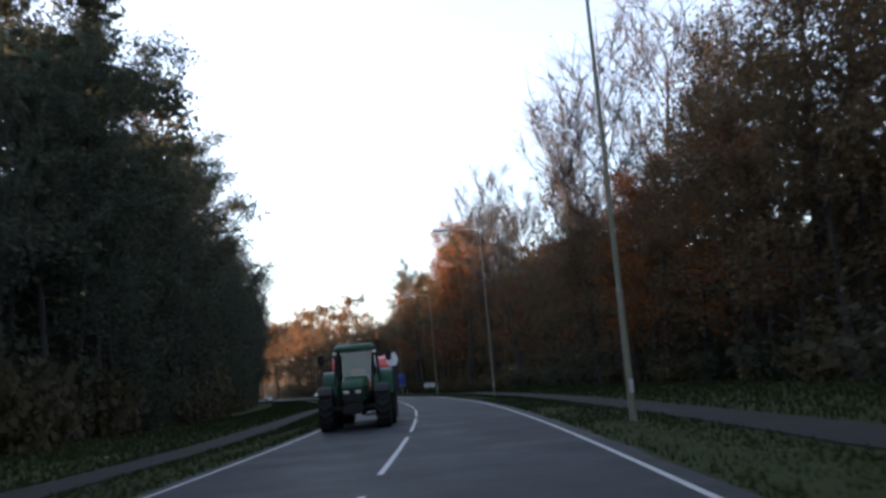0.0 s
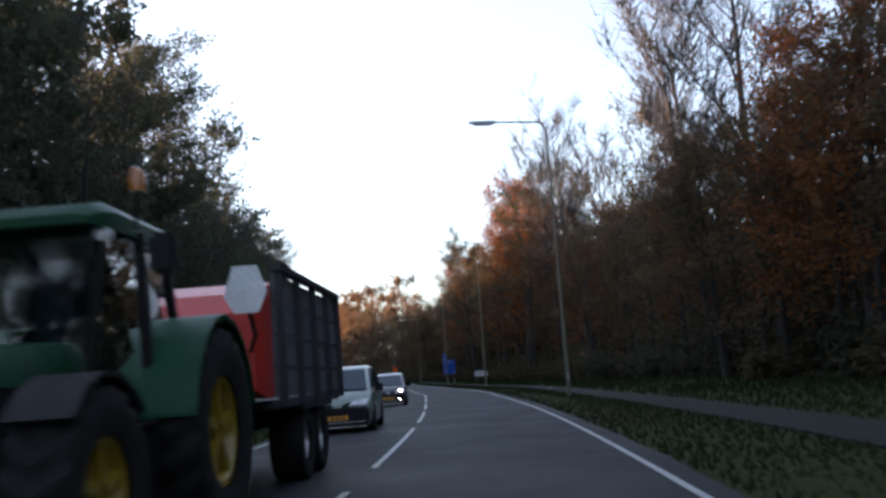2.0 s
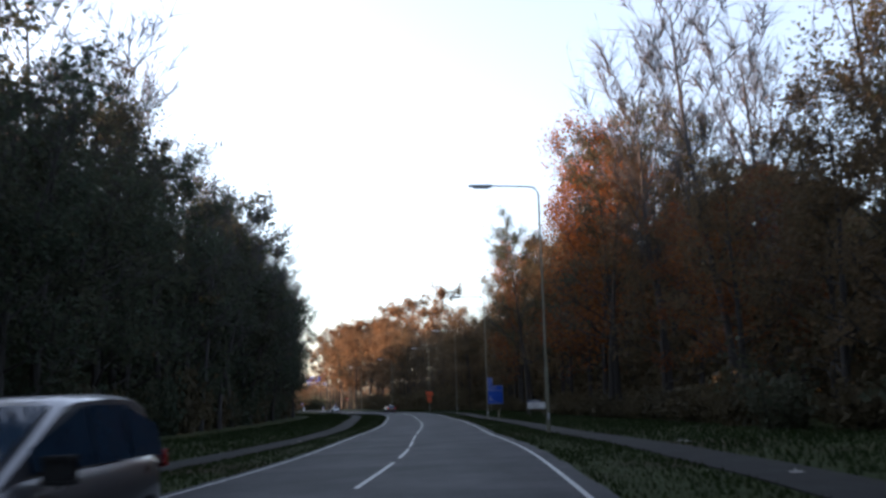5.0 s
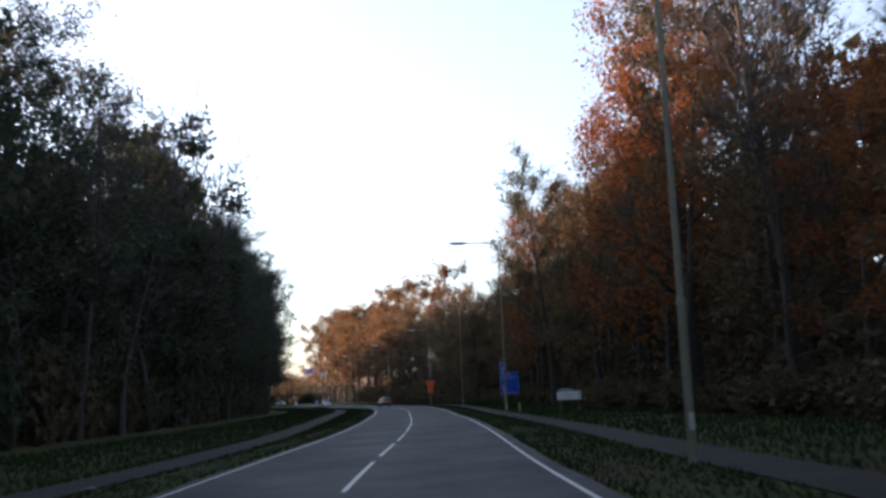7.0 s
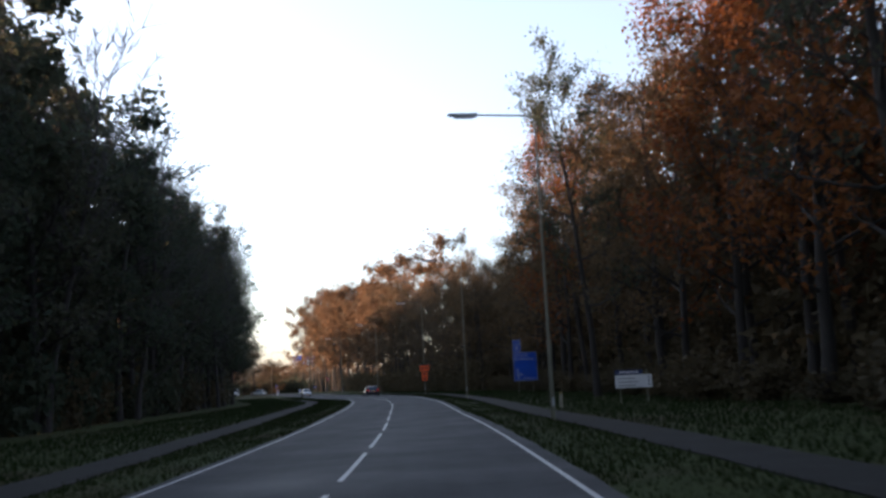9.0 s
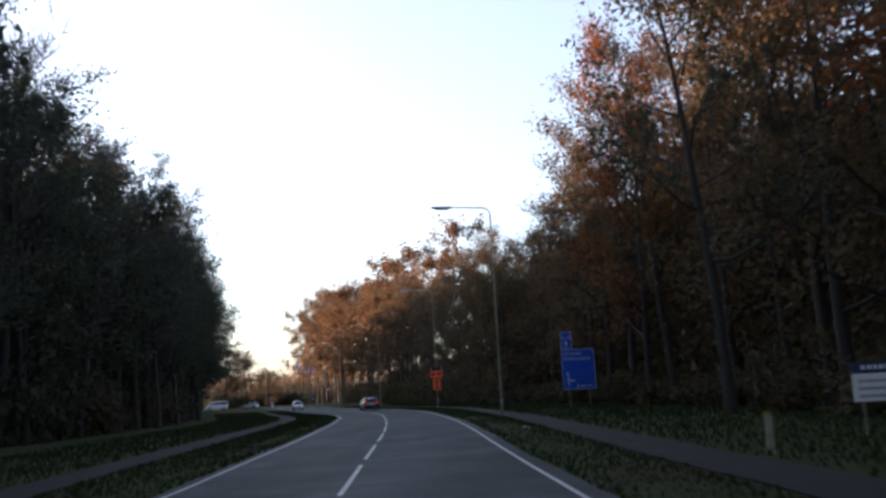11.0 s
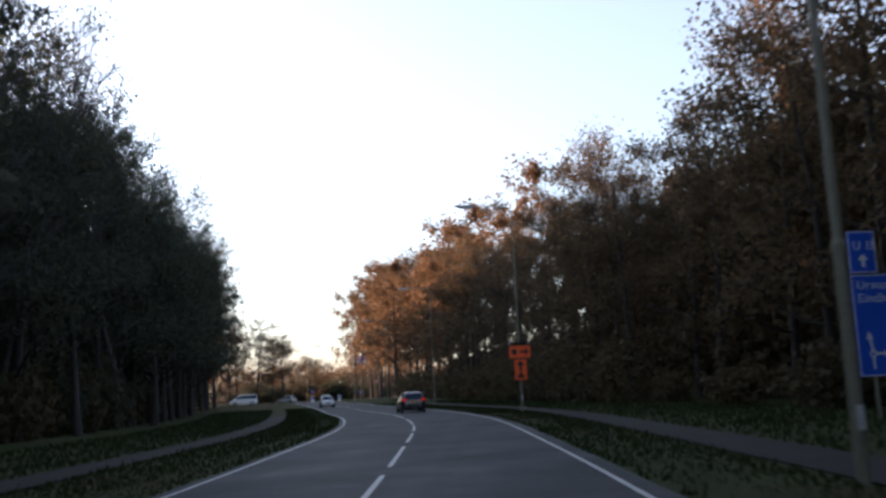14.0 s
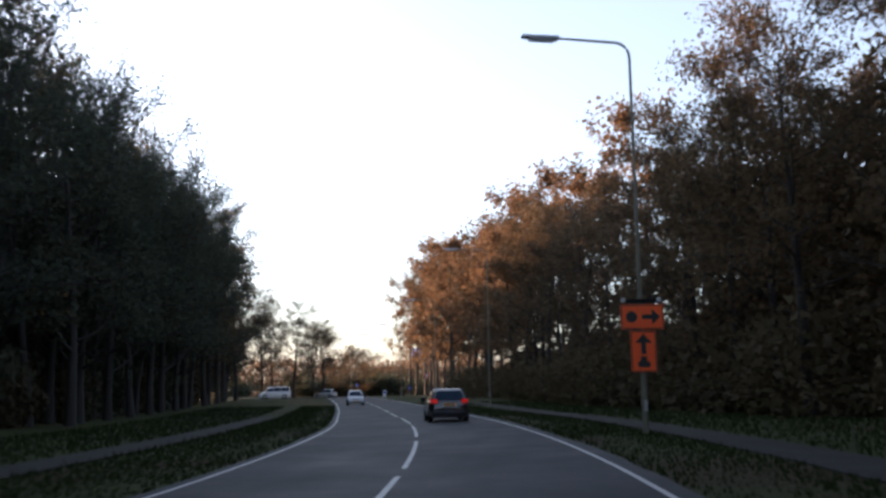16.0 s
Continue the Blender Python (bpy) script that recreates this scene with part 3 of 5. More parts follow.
wood_row(346, 450, 8.0, -38.0, 3.0, ["deep2", "far1"], _r, lambda y: 20 - (y - 346) * 0.04)
bush_row(45, 110, 4.0, -17.2, 1.2, ["bush1", "bush1", "bush2"], _r, 1.5)
bush_row(110, 225, 3.2, -20.2, 0.7, ["bush1", "bush1", "bush2"], _r, 1.7)
bush_row(225, 345, 3.2, -20.8, 0.7, ["bush1", "bush2"], _r, 1.8)
thicket("undergrowth", 0, 346, -40, -21, 0.0, lambda y: 6.5, 80000, 0.6, LEAF_GREEN, "dense dark green undergrowth between the trees", 33)
thicket("deep_foliage", 0, 440, -44, -26, 3.0, lambda y: left_tops(y) + 1, 105000, 1.5, LEAF_GREEN, "dark green foliage deep in the wood", 34)
# single trees that stand out
wood_row(58, 124, 6.5, -21.8, 1.0, ["green1", "deep2"], _r, lambda y: 24.5)
tree_at("crown1", 66, -20.5, 23, _r, 1.0)
tree_at("crown1", 77, -19.8, 23.5, _r, 1.0)
for _y, _o in ((136, -24), (143, -25.5), (150, -24), (158, -26)):
    tree_at("bare1", _y, _o, 28, _r, 1.1)
tree_at("crown1", 110, -20.5, 23, _r, 0.9)
tree_at("crown1", 118, -19.3, 25.5, _r, 1.08)
tree_at("thin1", 210, 14.8, 24.0, _r, 0.95)
tree_at("thin1", 170, 16.8, 26, _r, 1.0)
tree_at("rust1", 232, 17.5, 24, _r, 0.9)
wood_row(54, 102, 4.6, 17.4, 0.8, ["brown2", "rust1", "brown1"], _r, lambda y: 13)
tree_at("bare1", 140, 18.5, 29, _r, 0.9)
tree_at("bare3", 160, 19.5, 29, _r, 1.05)
tree_at("bare3", 104, 18.5, 25, _r, 1.1)
tree_at("bare3", 93, 19.0, 26.5, _r, 1.15)
tree_at("bare3", 82, 18.5, 25.5, _r, 1.15)
tree_at("bare3", 113, 21, 26, _r, 1.1)


def far_woods(count, size, seed):
    """The wooded skyline past the junction, distance haze put into the leaf colour."""
    b = Builder(seed)
    r = b.r
    for i in range(count // 16):
        a = radians(r.uniform(4, 42))
        d = r.uniform(300, 380)
        top = (8.5 + 3 * noise.noise((math.degrees(a) * 0.5, d * 0.02, 3)) + 3 * noise.noise((math.degrees(a) * 2.1, d * 0.05, 8))) * d / 330 + 3
        c = Vector((-19.8 - d * math.sin(a), 237.8 + d * math.cos(a), r.uniform(0.2, max(2, top))))
        for _ in range(16):
            b.leaf(c + Vector((r.gauss(0, 1.5), r.gauss(0, 1.5), r.gauss(0, 0.9))), size, False)
    return tagged(mesh_object("far_woods", b.lv, b.lf, LEAF_HAZED), "distant autumn woods behind the junction, haze put into the leaf colour", "woods", kind="stuff")


far_woods(65000, 0.75, 61)
# the far end, past the junction
for i in range(10):
    a = radians(8 + i * 2.7 + _r.uniform(-0.4, 0.4))
    d = _r.uniform(290, 400)
    h = _r.uniform(11, 18) * d / 330
    plant(_r.choice(["far2", "far2", "bare1"]), -19.8 - d * math.sin(a), 237.8 + d * math.cos(a), _r.uniform(0, 360), h / 24, _r.uniform(0.9, 1.1))
for i in range(22):
    plant(_r.choice(["bush1", "bush2"]), -190 + i * 6.5 + _r.uniform(-2, 2), 478 + _r.uniform(-5, 12), _r.uniform(0, 360), _r.uniform(1.2, 2.2), 1.0)
for x, y, h, k in ((-96, 399, 18, "brown2"), (-91.5, 403, 16, "tan1"), (-100, 393, 18, "green2"), (-88, 409, 13, "tan1"), (-105, 389, 17, "green2"), (-86.5, 421, 9, "far2"), (-94, 418, 13, "far2"), (-99, 410, 15, "far2"), (-103, 399, 16, "far2")):
    plant(k, x, y, _r.uniform(0, 360), 0.9, h / HEIGHT[k] / 0.9)


# dark hedge behind the junction, with one taller evergreen in it
for i in range(11):
    plant("bush1", -108 + i * 2.4 + _r.uniform(-0.5, 0.5), 440 + _r.uniform(-2, 2), _r.uniform(0, 360), _r.uniform(1.3, 1.7), _r.uniform(0.95, 1.15))
plant("green2", -91, 441, 40, 0.42, 0.95)


# ---- street lamps ----
def tube_part(name, pts, radii, sides, material, parent, label=""):
    b = Builder(1)
    b.tube([Vector(p) for p in pts], radii, sides)
    n = len(b.v)
    b.f += [tuple(range(sides))[::-1], tuple(range(n - sides, n))]
    return mesh_object(name, b.v, b.f, material, parent, label, smooth=False)


def street_lamp():
    root = tagged(new("street_lamp"), "tall galvanised street lamp with a long bent arm", "street lamp", "street lamps along the road")
    h, arm, bend = 11.87, 3.46, 0.45
    tube_part("post", [(0, 0, -0.6), (0, 0, 2.95)], [0.09, 0.086], 12, STEEL, root)
    tube_part("collar", [(0, 0, 2.9), (0, 0, 3.0), (0, 0, 3.08)], [0.097, 0.097, 0.07], 12, STEEL, root)
    pts = [(0, 0, 3.0), (0, 0, 7), (0, 0, h - bend)]
    rad = [0.067, 0.056, 0.043]
    for k in range(1, 7):
        a = k / 6 * math.pi / 2
        pts.append((-bend * (1 - math.cos(a)), 0, h - bend + bend * math.sin(a)))
        rad.append(0.042)
    pts.append((-arm + 1.1, 0, h + 0.03))
    rad.append(0.036)
    tube_part("arm", pts, rad, 10, STEEL, root)
    bm = bmesh.new()
    bmesh.ops.create_cube(bm, size=1)
    for v in bm.verts:
        taper = 0.75 if v.co.x < 0 else 1.0
        v.co = Vector((v.co.x * 1.18, v.co.y * 0.34 * taper * (0.8 if v.co.z > 0 else 1), v.co.z * 0.13 * taper))
    bmesh.ops.bevel(bm, geom=list(bm.edges), offset=0.03, segments=2, affect="EDGES")
    bmesh.ops.translate(bm, verts=bm.verts, vec=(-arm + 0.59, 0, h + 0.03))
    head = part("lamp_head", bm, LAMP_GREY, root, smooth=True)
    bm = bmesh.new()
    bmesh.ops.create_cube(bm, size=1)
    for v in bm.verts:
        v.co = Vector((v.co.x * 0.8, v.co.y * (0.2 if v.co.z < 0 else 0.26), v.co.z * 0.08))
    bmesh.ops.bevel(bm, geom=list(bm.edges), offset=0.02, segments=2, affect="EDGES")
    bmesh.ops.translate(bm, verts=bm.verts, vec=(-arm + 0.62, 0, h - 0.06))
    part("diffuser", bm, DIFFUSER, head, "milky plastic diffuser", smooth=True)
    bm = bmesh.new()
    bmesh.ops.create_cube(bm, size=1)
    for v in bm.verts:
        v.co = Vector((v.co.x * 0.1, v.co.y * 0.015, v.co.z * 0.32))
    bmesh.ops.translate(bm, verts=bm.verts, vec=(0, -0.1, 0.75))
    part("access_door", bm, LAMP_GREY, root)
    return root


# x, y, height of the foot, turn
LAMPS = [(4.66, 38.9, 0.12, 13.7), (4.23, 84.45, 0.11, 13.7), (0.38, 131.52, -0.07, 13.7), (-5.26, 178.32, -0.3, 15.5), (-12.4, 224.6, 0.02, 19),
         (-21.43, 267.13, 0.06, 26), (-35.36, 310.59, 0.3, 26), (-49.5, 347, 0.1, 27), (-65.3, 384.5, 0.05, 27), (3.2, -7, 0, 5)]
_lamp = street_lamp()
_lamp.matrix_basis = pose(*LAMPS[0][:3], 0, 0, LAMPS[0][3])
for x, y, z, turn in LAMPS[1:]:
    copy_thing(_lamp, pose(x, y, z, 0, 0, turn))


# ---- vehicles ----
RUBBER = two_scale("tyre_rubber", (0.008, 0.008, 0.008), (0.016, 0.016, 0.015), 6, 40, 0.85, 0, 0.3, 0.004)
RIM = two_scale("alloy_rim", (0.3, 0.3, 0.31), (0.45, 0.45, 0.46), 6, 40, 0.4, 0.8, 0)
SILVER = paint("silver_car_paint", (0.42, 0.45, 0.46), 0.32, 0.7, 0.35)
CELADON = paint("silver_green_car_paint", (0.21, 0.259, 0.231), 0.35, 0.5, 0.1)
GRAPHITE = paint("dark_grey_car_paint", (0.06, 0.062, 0.068), 0.3, 0.7, 0.3)
BLACKCAR = paint("black_car_paint", (0.018, 0.018, 0.022), 0.25, 0.8)
WHITECAR = paint("white_van_paint", (0.72, 0.73, 0.73), 0.4, 0.4)
TRIM = two_scale("black_plastic", (0.0056, 0.0056, 0.0063), (0.0126, 0.0126, 0.0126), 5, 50, 0.6, 0, 0.2, 0.002)
# car glass: the blue of the reflected sky is painted into the base
GLASS = two_scale("sky_blue_car_glass", (0.01, 0.024, 0.042), (0.014, 0.031, 0.052), 1, 5, 0.05, 0, 0)
for _m in (RUBBER, TRIM):
    _m.node_tree.nodes["Principled BSDF"].inputs["Specular IOR Level"].default_value = 0.18
GLASS.node_tree.nodes["Principled BSDF"].inputs["Specular IOR Level"].default_value = 0.09
CLEAR = glass_material("clear_glass", (0.85, 0.92, 0.9))
LENS = two_scale("headlamp_lens", (0.35, 0.36, 0.37), (0.75, 0.76, 0.77), 14, 60, 0.15, 0.3, 0)
HEADLIT = lamp_glow("lit_headlamp", (1.0, 0.93, 0.8), 5.0)
TAILLIT = lamp_glow("lit_tail_lamp", (0.6, 0.02, 0.015), 0.05)
TAIL = two_scale("tail_lamp_red", (0.2, 0.01, 0.01), (0.3, 0.02, 0.02), 9, 40, 0.2, 0, 0)
PLATE = two_scale("yellow_plate", (0.75, 0.3, 0.02), (0.85, 0.36, 0.03), 5, 40, 0.4, 0, 0)
INK = two_scale("black_ink", (0.012, 0.012, 0.012), (0.02, 0.02, 0.02), 5, 40, 0.6, 0, 0)
TRACTOR_GREEN = paint("tractor_green", (0.004, 0.05, 0.02), 0.5, 0.03)
TRACTOR_GREEN.node_tree.nodes["Principled BSDF"].inputs["Specular IOR Level"].default_value = 0.2
TRACTOR_YELLOW = paint("tractor_yellow", (0.24, 0.168, 0.008), 0.4, 0.3)
WAGON_RED = paint("wagon_red", (0.5, 0.03, 0.02), 0.4, 0.4)
WAGON_GREY = two_scale("weathered_wagon_grey", (0.06, 0.065, 0.075), (0.12, 0.125, 0.135), 1.5, 25, 0.6, 0.2, 0.2, 0.003)
WAGON_DARK = two_scale("dark_wagon_steel", (0.02, 0.022, 0.026), (0.04, 0.042, 0.048), 1.5, 25, 0.6, 0.2, 0.2, 0.003)
WHITE = two_scale("white_board", (0.62, 0.63, 0.63), (0.75, 0.75, 0.74), 3, 30, 0.5, 0, 0)
LITTER = two_scale("dirty_paper", (0.22, 0.21, 0.19), (0.36, 0.35, 0.32), 6, 40, 0.8, 0, 0)
SEAT = two_scale("dark_fabric", (0.02, 0.02, 0.022), (0.04, 0.04, 0.045), 8, 60, 0.9, 0, 0.2, 0.003)


def box(x0, x1, y0, y1, z0, z1, bevel=0.0, segs=2):
    bm = bmesh.new()
    bmesh.ops.create_cube(bm, size=1)
    for v in bm.verts:
        v.co = Vector((x0 + (v.co.x + 0.5) * (x1 - x0), y0 + (v.co.y + 0.5) * (y1 - y0), z0 + (v.co.z + 0.5) * (z1 - z0)))
    if bevel:
        bmesh.ops.bevel(bm, geom=list(bm.edges), offset=bevel, segments=segs, affect="EDGES")
    return bm


def slab(points, thick):
    """A flat panel on a ring of points, given a thickness along its normal."""
    bm = bmesh.new()
    p = [Vector(q) for q in points]
    n = (p[1] - p[0]).cross(p[2] - p[0]).normalized() * thick
    a, b = [bm.verts.new(q) for q in p], [bm.verts.new(q + n) for q in p]
    bm.faces.new(a[::-1])
    bm.faces.new(b)
    for i in range(len(p)):
        j = (i + 1) % len(p)
        bm.faces.new((a[i], a[j], b[j], b[i]))
    return bm


def loft(rings, closed=True):
    """Skin over rings of equal length, with end caps."""
    bm = bmesh.new()
    rows = [[bm.verts.new(p) for p in ring] for ring in rings]
    k = len(rows[0])
    for a, b in zip(rows, rows[1:]):
        for i in range(k):
            j = (i + 1) % k
            bm.faces.new((a[i], a[j], b[j], b[i]))
    bm.faces.new(rows[0][::-1])
    bm.faces.new(rows[-1])
    return bm


def lathe(profile, segs=24):
    """A ring turned about the x axis from (x, r) pairs."""
    bm = bmesh.new()
    rows = []
    for k in range(segs):
        a = 2 * math.pi * k / segs
        rows.append([bm.verts.new((x, r * math.cos(a), r * math.sin(a))) for x, r in profile])
    for k in range(segs):
        a, b = rows[k], rows[(k + 1) % segs]
        for i in range(len(profile) - 1):
            bm.faces.new((a[i], a[i + 1], b[i + 1], b[i]))
    return bm


def tyre_skin(r, h, inner, lugs):
    """A tyre turned about the x axis; with lugs the tread rises and falls in a chevron."""
    profile = [(-h * 0.8, r * inner), (-h, r * 0.8), (-h * 0.9, r * 0.95), (-h * 0.6, r), (0.0, r), (h * 0.6, r), (h * 0.9, r * 0.95), (h, r * 0.8), (h * 0.8, r * inner)]
    bm = bmesh.new()
    segs = lugs * 4 if lugs else 28
    rows = []
    for k in range(segs):
        row = []
        for x, q in profile:
            tread = q > r * 0.9
            a = 2 * math.pi * k / segs + (0.22 * abs(x) / h if lugs and tread else 0)
            q += 0.045 if lugs and tread and k % 4 < 2 else 0
            row.append(bm.verts.new((x, q * math.cos(a), q * math.sin(a))))
        rows.append(row)
    for k in range(segs):
        a, b = rows[k], rows[(k + 1) % segs]
        for i in range(len(profile) - 1):
            bm.faces.new((a[i], a[i + 1], b[i + 1], b[i]))
    return bm


def wheel(parent, x, y, r, w, rim_mat=None, rim_ratio=0.62, lugs=0):
    side = 1 if x > 0 else -1
    h = w / 2
    bm = tyre_skin(r, h, rim_ratio, lugs)
    wh = new("wheel")
    wh.parent = parent
    wh.location = (x, y, r)
    part("tyre", bm, RUBBER, wh, smooth=True)
    rr = r * rim_ratio + 0.005
    o = h * 0.72 * side
    bm = lathe([(o * 0.2, 0.001), (o * 0.75, rr * 0.2), (o * 0.8, rr * 0.24), (o * 0.45, rr * 0.3), (o * 0.5, rr * 0.8), (o * 0.98, rr * 0.9), (o, rr), (-o, rr), (-o * 0.5, rr * 0.3), (-o * 0.5, 0.001)], 20)
    for i in range(5):
        sp = box(0.3 * o if side > 0 else 0.9 * o, 0.9 * o if side > 0 else 0.3 * o, -rr * 0.09, rr * 0.09, rr * 0.15, rr * 0.92)
        bmesh.ops.rotate(sp, verts=sp.verts, cent=(0, 0, 0), matrix=Matrix.Rotation(2 * math.pi * i / 5, 3, "X"))
        me = bpy.data.meshes.new("spoke")
        sp.to_mesh(me)
        sp.free()
        bm.from_mesh(me)
        bpy.data.meshes.remove(me)
    part("rim", bm, rim_mat or RIM, wh, smooth=True)
    return wh


def lerp3(a, b, t):
    return tuple(p + (q - p) * t for p, q in zip(a, b))


def inset(quad, du, dv):
    """The middle of a quad, du and dv of its sides taken off."""
    a, b, c, d = quad
    def at(u, v):
        return lerp3(lerp3(a, b, u), lerp3(d, c, u), v)
    return [at(du, dv), at(1 - du, dv), at(1 - du, 1 - dv), at(du, 1 - dv)]


def car(name, label, coat, length, width_, height, style, lit_front=False, lit_rear=False, roof_rails=False, wheel_r=0.31):
    """A car along +y with its front at +y; style gives the side view as shares of the length and height."""
    root = tagged(new(name), label, "car")
    L, W, H = length, width_ / 2, height
    ys, tops = style["line"]
    belt = style["belt"] * H
    rings = []
    n = len(ys)
    for i, (u, t) in enumerate(zip(ys, tops)):
        y, z = -L / 2 + u * L, t * H
        e = min(u, 1 - u)
        w = W * (1 - 0.2 * max(0, (0.12 - e) / 0.12) ** 1.6)
        zb = 0.17 + 0.09 * max(0, (0.1 - e) / 0.1)
        rings.append([(-w * 0.9, y, zb), (w * 0.9, y, zb), (w * 0.985, y, zb + 0.12), (w, y, zb + (z - zb) * 0.55), (w * 0.975, y, z - 0.09), (w * 0.9, y, z - 0.02), (w * 0.5, y, z + 0.015),
                      (-w * 0.5, y, z + 0.015), (-w * 0.9, y, z - 0.02), (-w * 0.975, y, z - 0.09), (-w, y, zb + (z - zb) * 0.55), (-w * 0.985, y, zb + 0.12)])
    body = part("body", loft(rings), coat, root, smooth=True)
    # cabin: base front, roof front, roof rear, base rear
    yf, yrf, yrr, yb = (-L / 2 + u * L for u in style["cabin"])
    wb, wr = W * 0.93, W * style.get("roof", 0.72)
    zr = H - 0.02
    cab = []
    for y, z, w in ((yb, belt - 0.04, wb), (yrr, zr - 0.05, wr * 0.97), (yrr + 0.25, zr, wr), ((yrr + yrf) / 2, zr + 0.02, wr), (yrf - 0.2, zr - 0.01, wr), (yrf, zr - 0.05, wr * 0.97), (yf, belt - 0.04, wb)):
        base_y = max(yb, min(yf, y))
        zz = belt - 0.06
        cab.append([(-wb, base_y, zz), (-w, y, max(zz + 0.01, z - 0.05)), (-w * 0.8, y, max(zz + 0.02, z)), (w * 0.8, y, max(zz + 0.02, z)), (w, y, max(zz + 0.01, z - 0.05)), (wb, base_y, zz)])
    part("cabin", loft(cab), coat, root, smooth=True)
    ws = [(-wb, yf, belt), (wb, yf, belt), (wr * 0.95, yrf, zr - 0.07), (-wr * 0.95, yrf, zr - 0.07)]
    part("windscreen", slab([(p[0], p[1] + 0.014, p[2] + 0.014) for p in inset(ws, 0.06, 0.05)], 0.012), GLASS, root, "dark windscreen, blue sky reflection put into its colour")
    rw = [(wb, yb, belt), (-wb, yb, belt), (-wr * 0.95, yrr, zr - 0.07), (wr * 0.95, yrr, zr - 0.07)]
    part("rear_window", slab([(p[0], p[1] - 0.014, p[2] + 0.014) for p in inset(rw, 0.08, 0.1)], 0.012), GLASS, root)
    for s in (-1, 1):
        cuts = style["pillars"]
        for a, b in zip(cuts, cuts[1:]):
            ya, yb2 = -L / 2 + a * L, -L / 2 + b * L
            def top_at(y):
                if y > yrf:
                    return max(0.05, (yf - y) / (yf - yrf))
                if y < yrr:
                    return max(0.05, (y - yb) / (yrr - yb))
                return 1.0
            pts = []
            for y, lo in ((ya + 0.03, True), (yb2 - 0.03, True), (yb2 - 0.03, False), (ya + 0.03, False)):
                k = 0.06 if lo else min(0.86, top_at(y) * 0.92)
                pts.append((s * (wb + (wr - wb) * k + 0.016), y, belt + (zr - belt) * k))
            part("side_window", slab(pts if s > 0 else pts[::-1], 0.008), GLASS, root)
        y = -L / 2 + style["mirror"] * L
        m = part("mirror", box(s * (W + 0.04), s * (W + 0.2), y - 0.05, y + 0.06, belt - 0.02, belt + 0.13, 0.03), TRIM if style.get("dark_mirror", True) else coat, root, smooth=True)
        for yy in style["wheels"]:
            wy = -L / 2 + yy * L
            arch = lathe([(-0.09, wheel_r * 1.16), (0.012, wheel_r * 1.18), (0.012, wheel_r * 0.9), (-0.09, wheel_r * 0.9)], 24)
            if s < 0:
                bmesh.ops.scale(arch, vec=(-1, 1, 1), verts=arch.verts)
            bmesh.ops.translate(arch, verts=arch.verts, vec=(s * W, wy, wheel_r))
            part("wheel_arch", arch, TRIM, root)
            wheel(root, s * (W - 0.085), wy, wheel_r, 0.2)
        # lamps
        zf = style["lamp_z"] * H
        yfr = L / 2
        hl = [(s * W * 0.34, yfr + 0.0, zf - 0.08), (s * W * 0.84, yfr - 0.14, zf - 0.08), (s * W * 0.9, yfr - 0.34, zf + 0.09), (s * W * 0.42, yfr - 0.12, zf + 0.03)]
        hl = [(x, y + style.get("proud", 0), z) for x, y, z in hl]
        part("headlamp", slab(hl if s < 0 else hl[::-1], 0.05), LENS, root, "clear headlamp")
        if lit_front:
            for nm, xx, zz, rr in (("lit_bulb", 0.68, zf + 0.03, 0.065), ("fog_lamp", 0.62, 0.36, 0.032)):
                bulb = lathe([(0, 0.001), (0.005, rr * 0.7), (-0.02, rr), (-0.06, rr)], 14)
                bmesh.ops.rotate(bulb, verts=bulb.verts, cent=(0, 0, 0), matrix=Matrix.Rotation(radians(90), 3, "Z"))
                bmesh.ops.translate(bulb, verts=bulb.verts, vec=(s * W * xx, yfr - (0.1 if nm == "lit_bulb" else -0.06), zz))
                part(nm, bulb, HEADLIT, root, "lit lamp")
        zt = style["tail_z"] * H
        tl = [(s * W * 0.6, -yfr + 0.02, zt - 0.09), (s * W * 0.93, -yfr + 0.16, zt - 0.08), (s * W * 0.93, -yfr + 0.2, zt + 0.09), (s * W * 0.62, -yfr + 0.06, zt + 0.09)]
        part("tail_lamp", slab(tl if s > 0 else tl[::-1], 0.05), TAILLIT if lit_rear else TAIL, root, "red tail lamp")
        if roof_rails:
            tube_part("roof_rail", [(s * wr * 0.86, yrr + 0.15, zr), (s * wr * 0.88, yrr + 0.25, zr + 0.06), (s * wr * 0.88, yrf - 0.25, zr + 0.06), (s * wr * 0.86, yrf - 0.12, zr)], [0.018] * 4, 6, TRIM, root)
    # bumpers, grille, plates
    # dark: black bumpers, shade on the lower body put into their colour
    dark = style.get("dark_bumper")
    part("front_bumper", box(-W * (0.9 if dark else 0.86), W * (0.9 if dark else 0.86), L / 2 - 0.2, L / 2 + 0.05, 0.22, style["lamp_z"] * H - 0.1 if dark else 0.5, 0.06, 3), TRIM if style.get("dark_bumper") else coat, root, smooth=True)
    part("rear_bumper", box(-W * 0.88, W * 0.88, -L / 2 - 0.05, -L / 2 + 0.2, 0.28, 0.52, 0.06, 3), TRIM if style.get("dark_bumper") else coat, root, smooth=True)
    if not dark:
        part("grille", box(-W * 0.4, W * 0.4, L / 2 - 0.08, L / 2 + 0.02, style["lamp_z"] * H - 0.1, style["lamp_z"] * H, 0.015), TRIM, root)
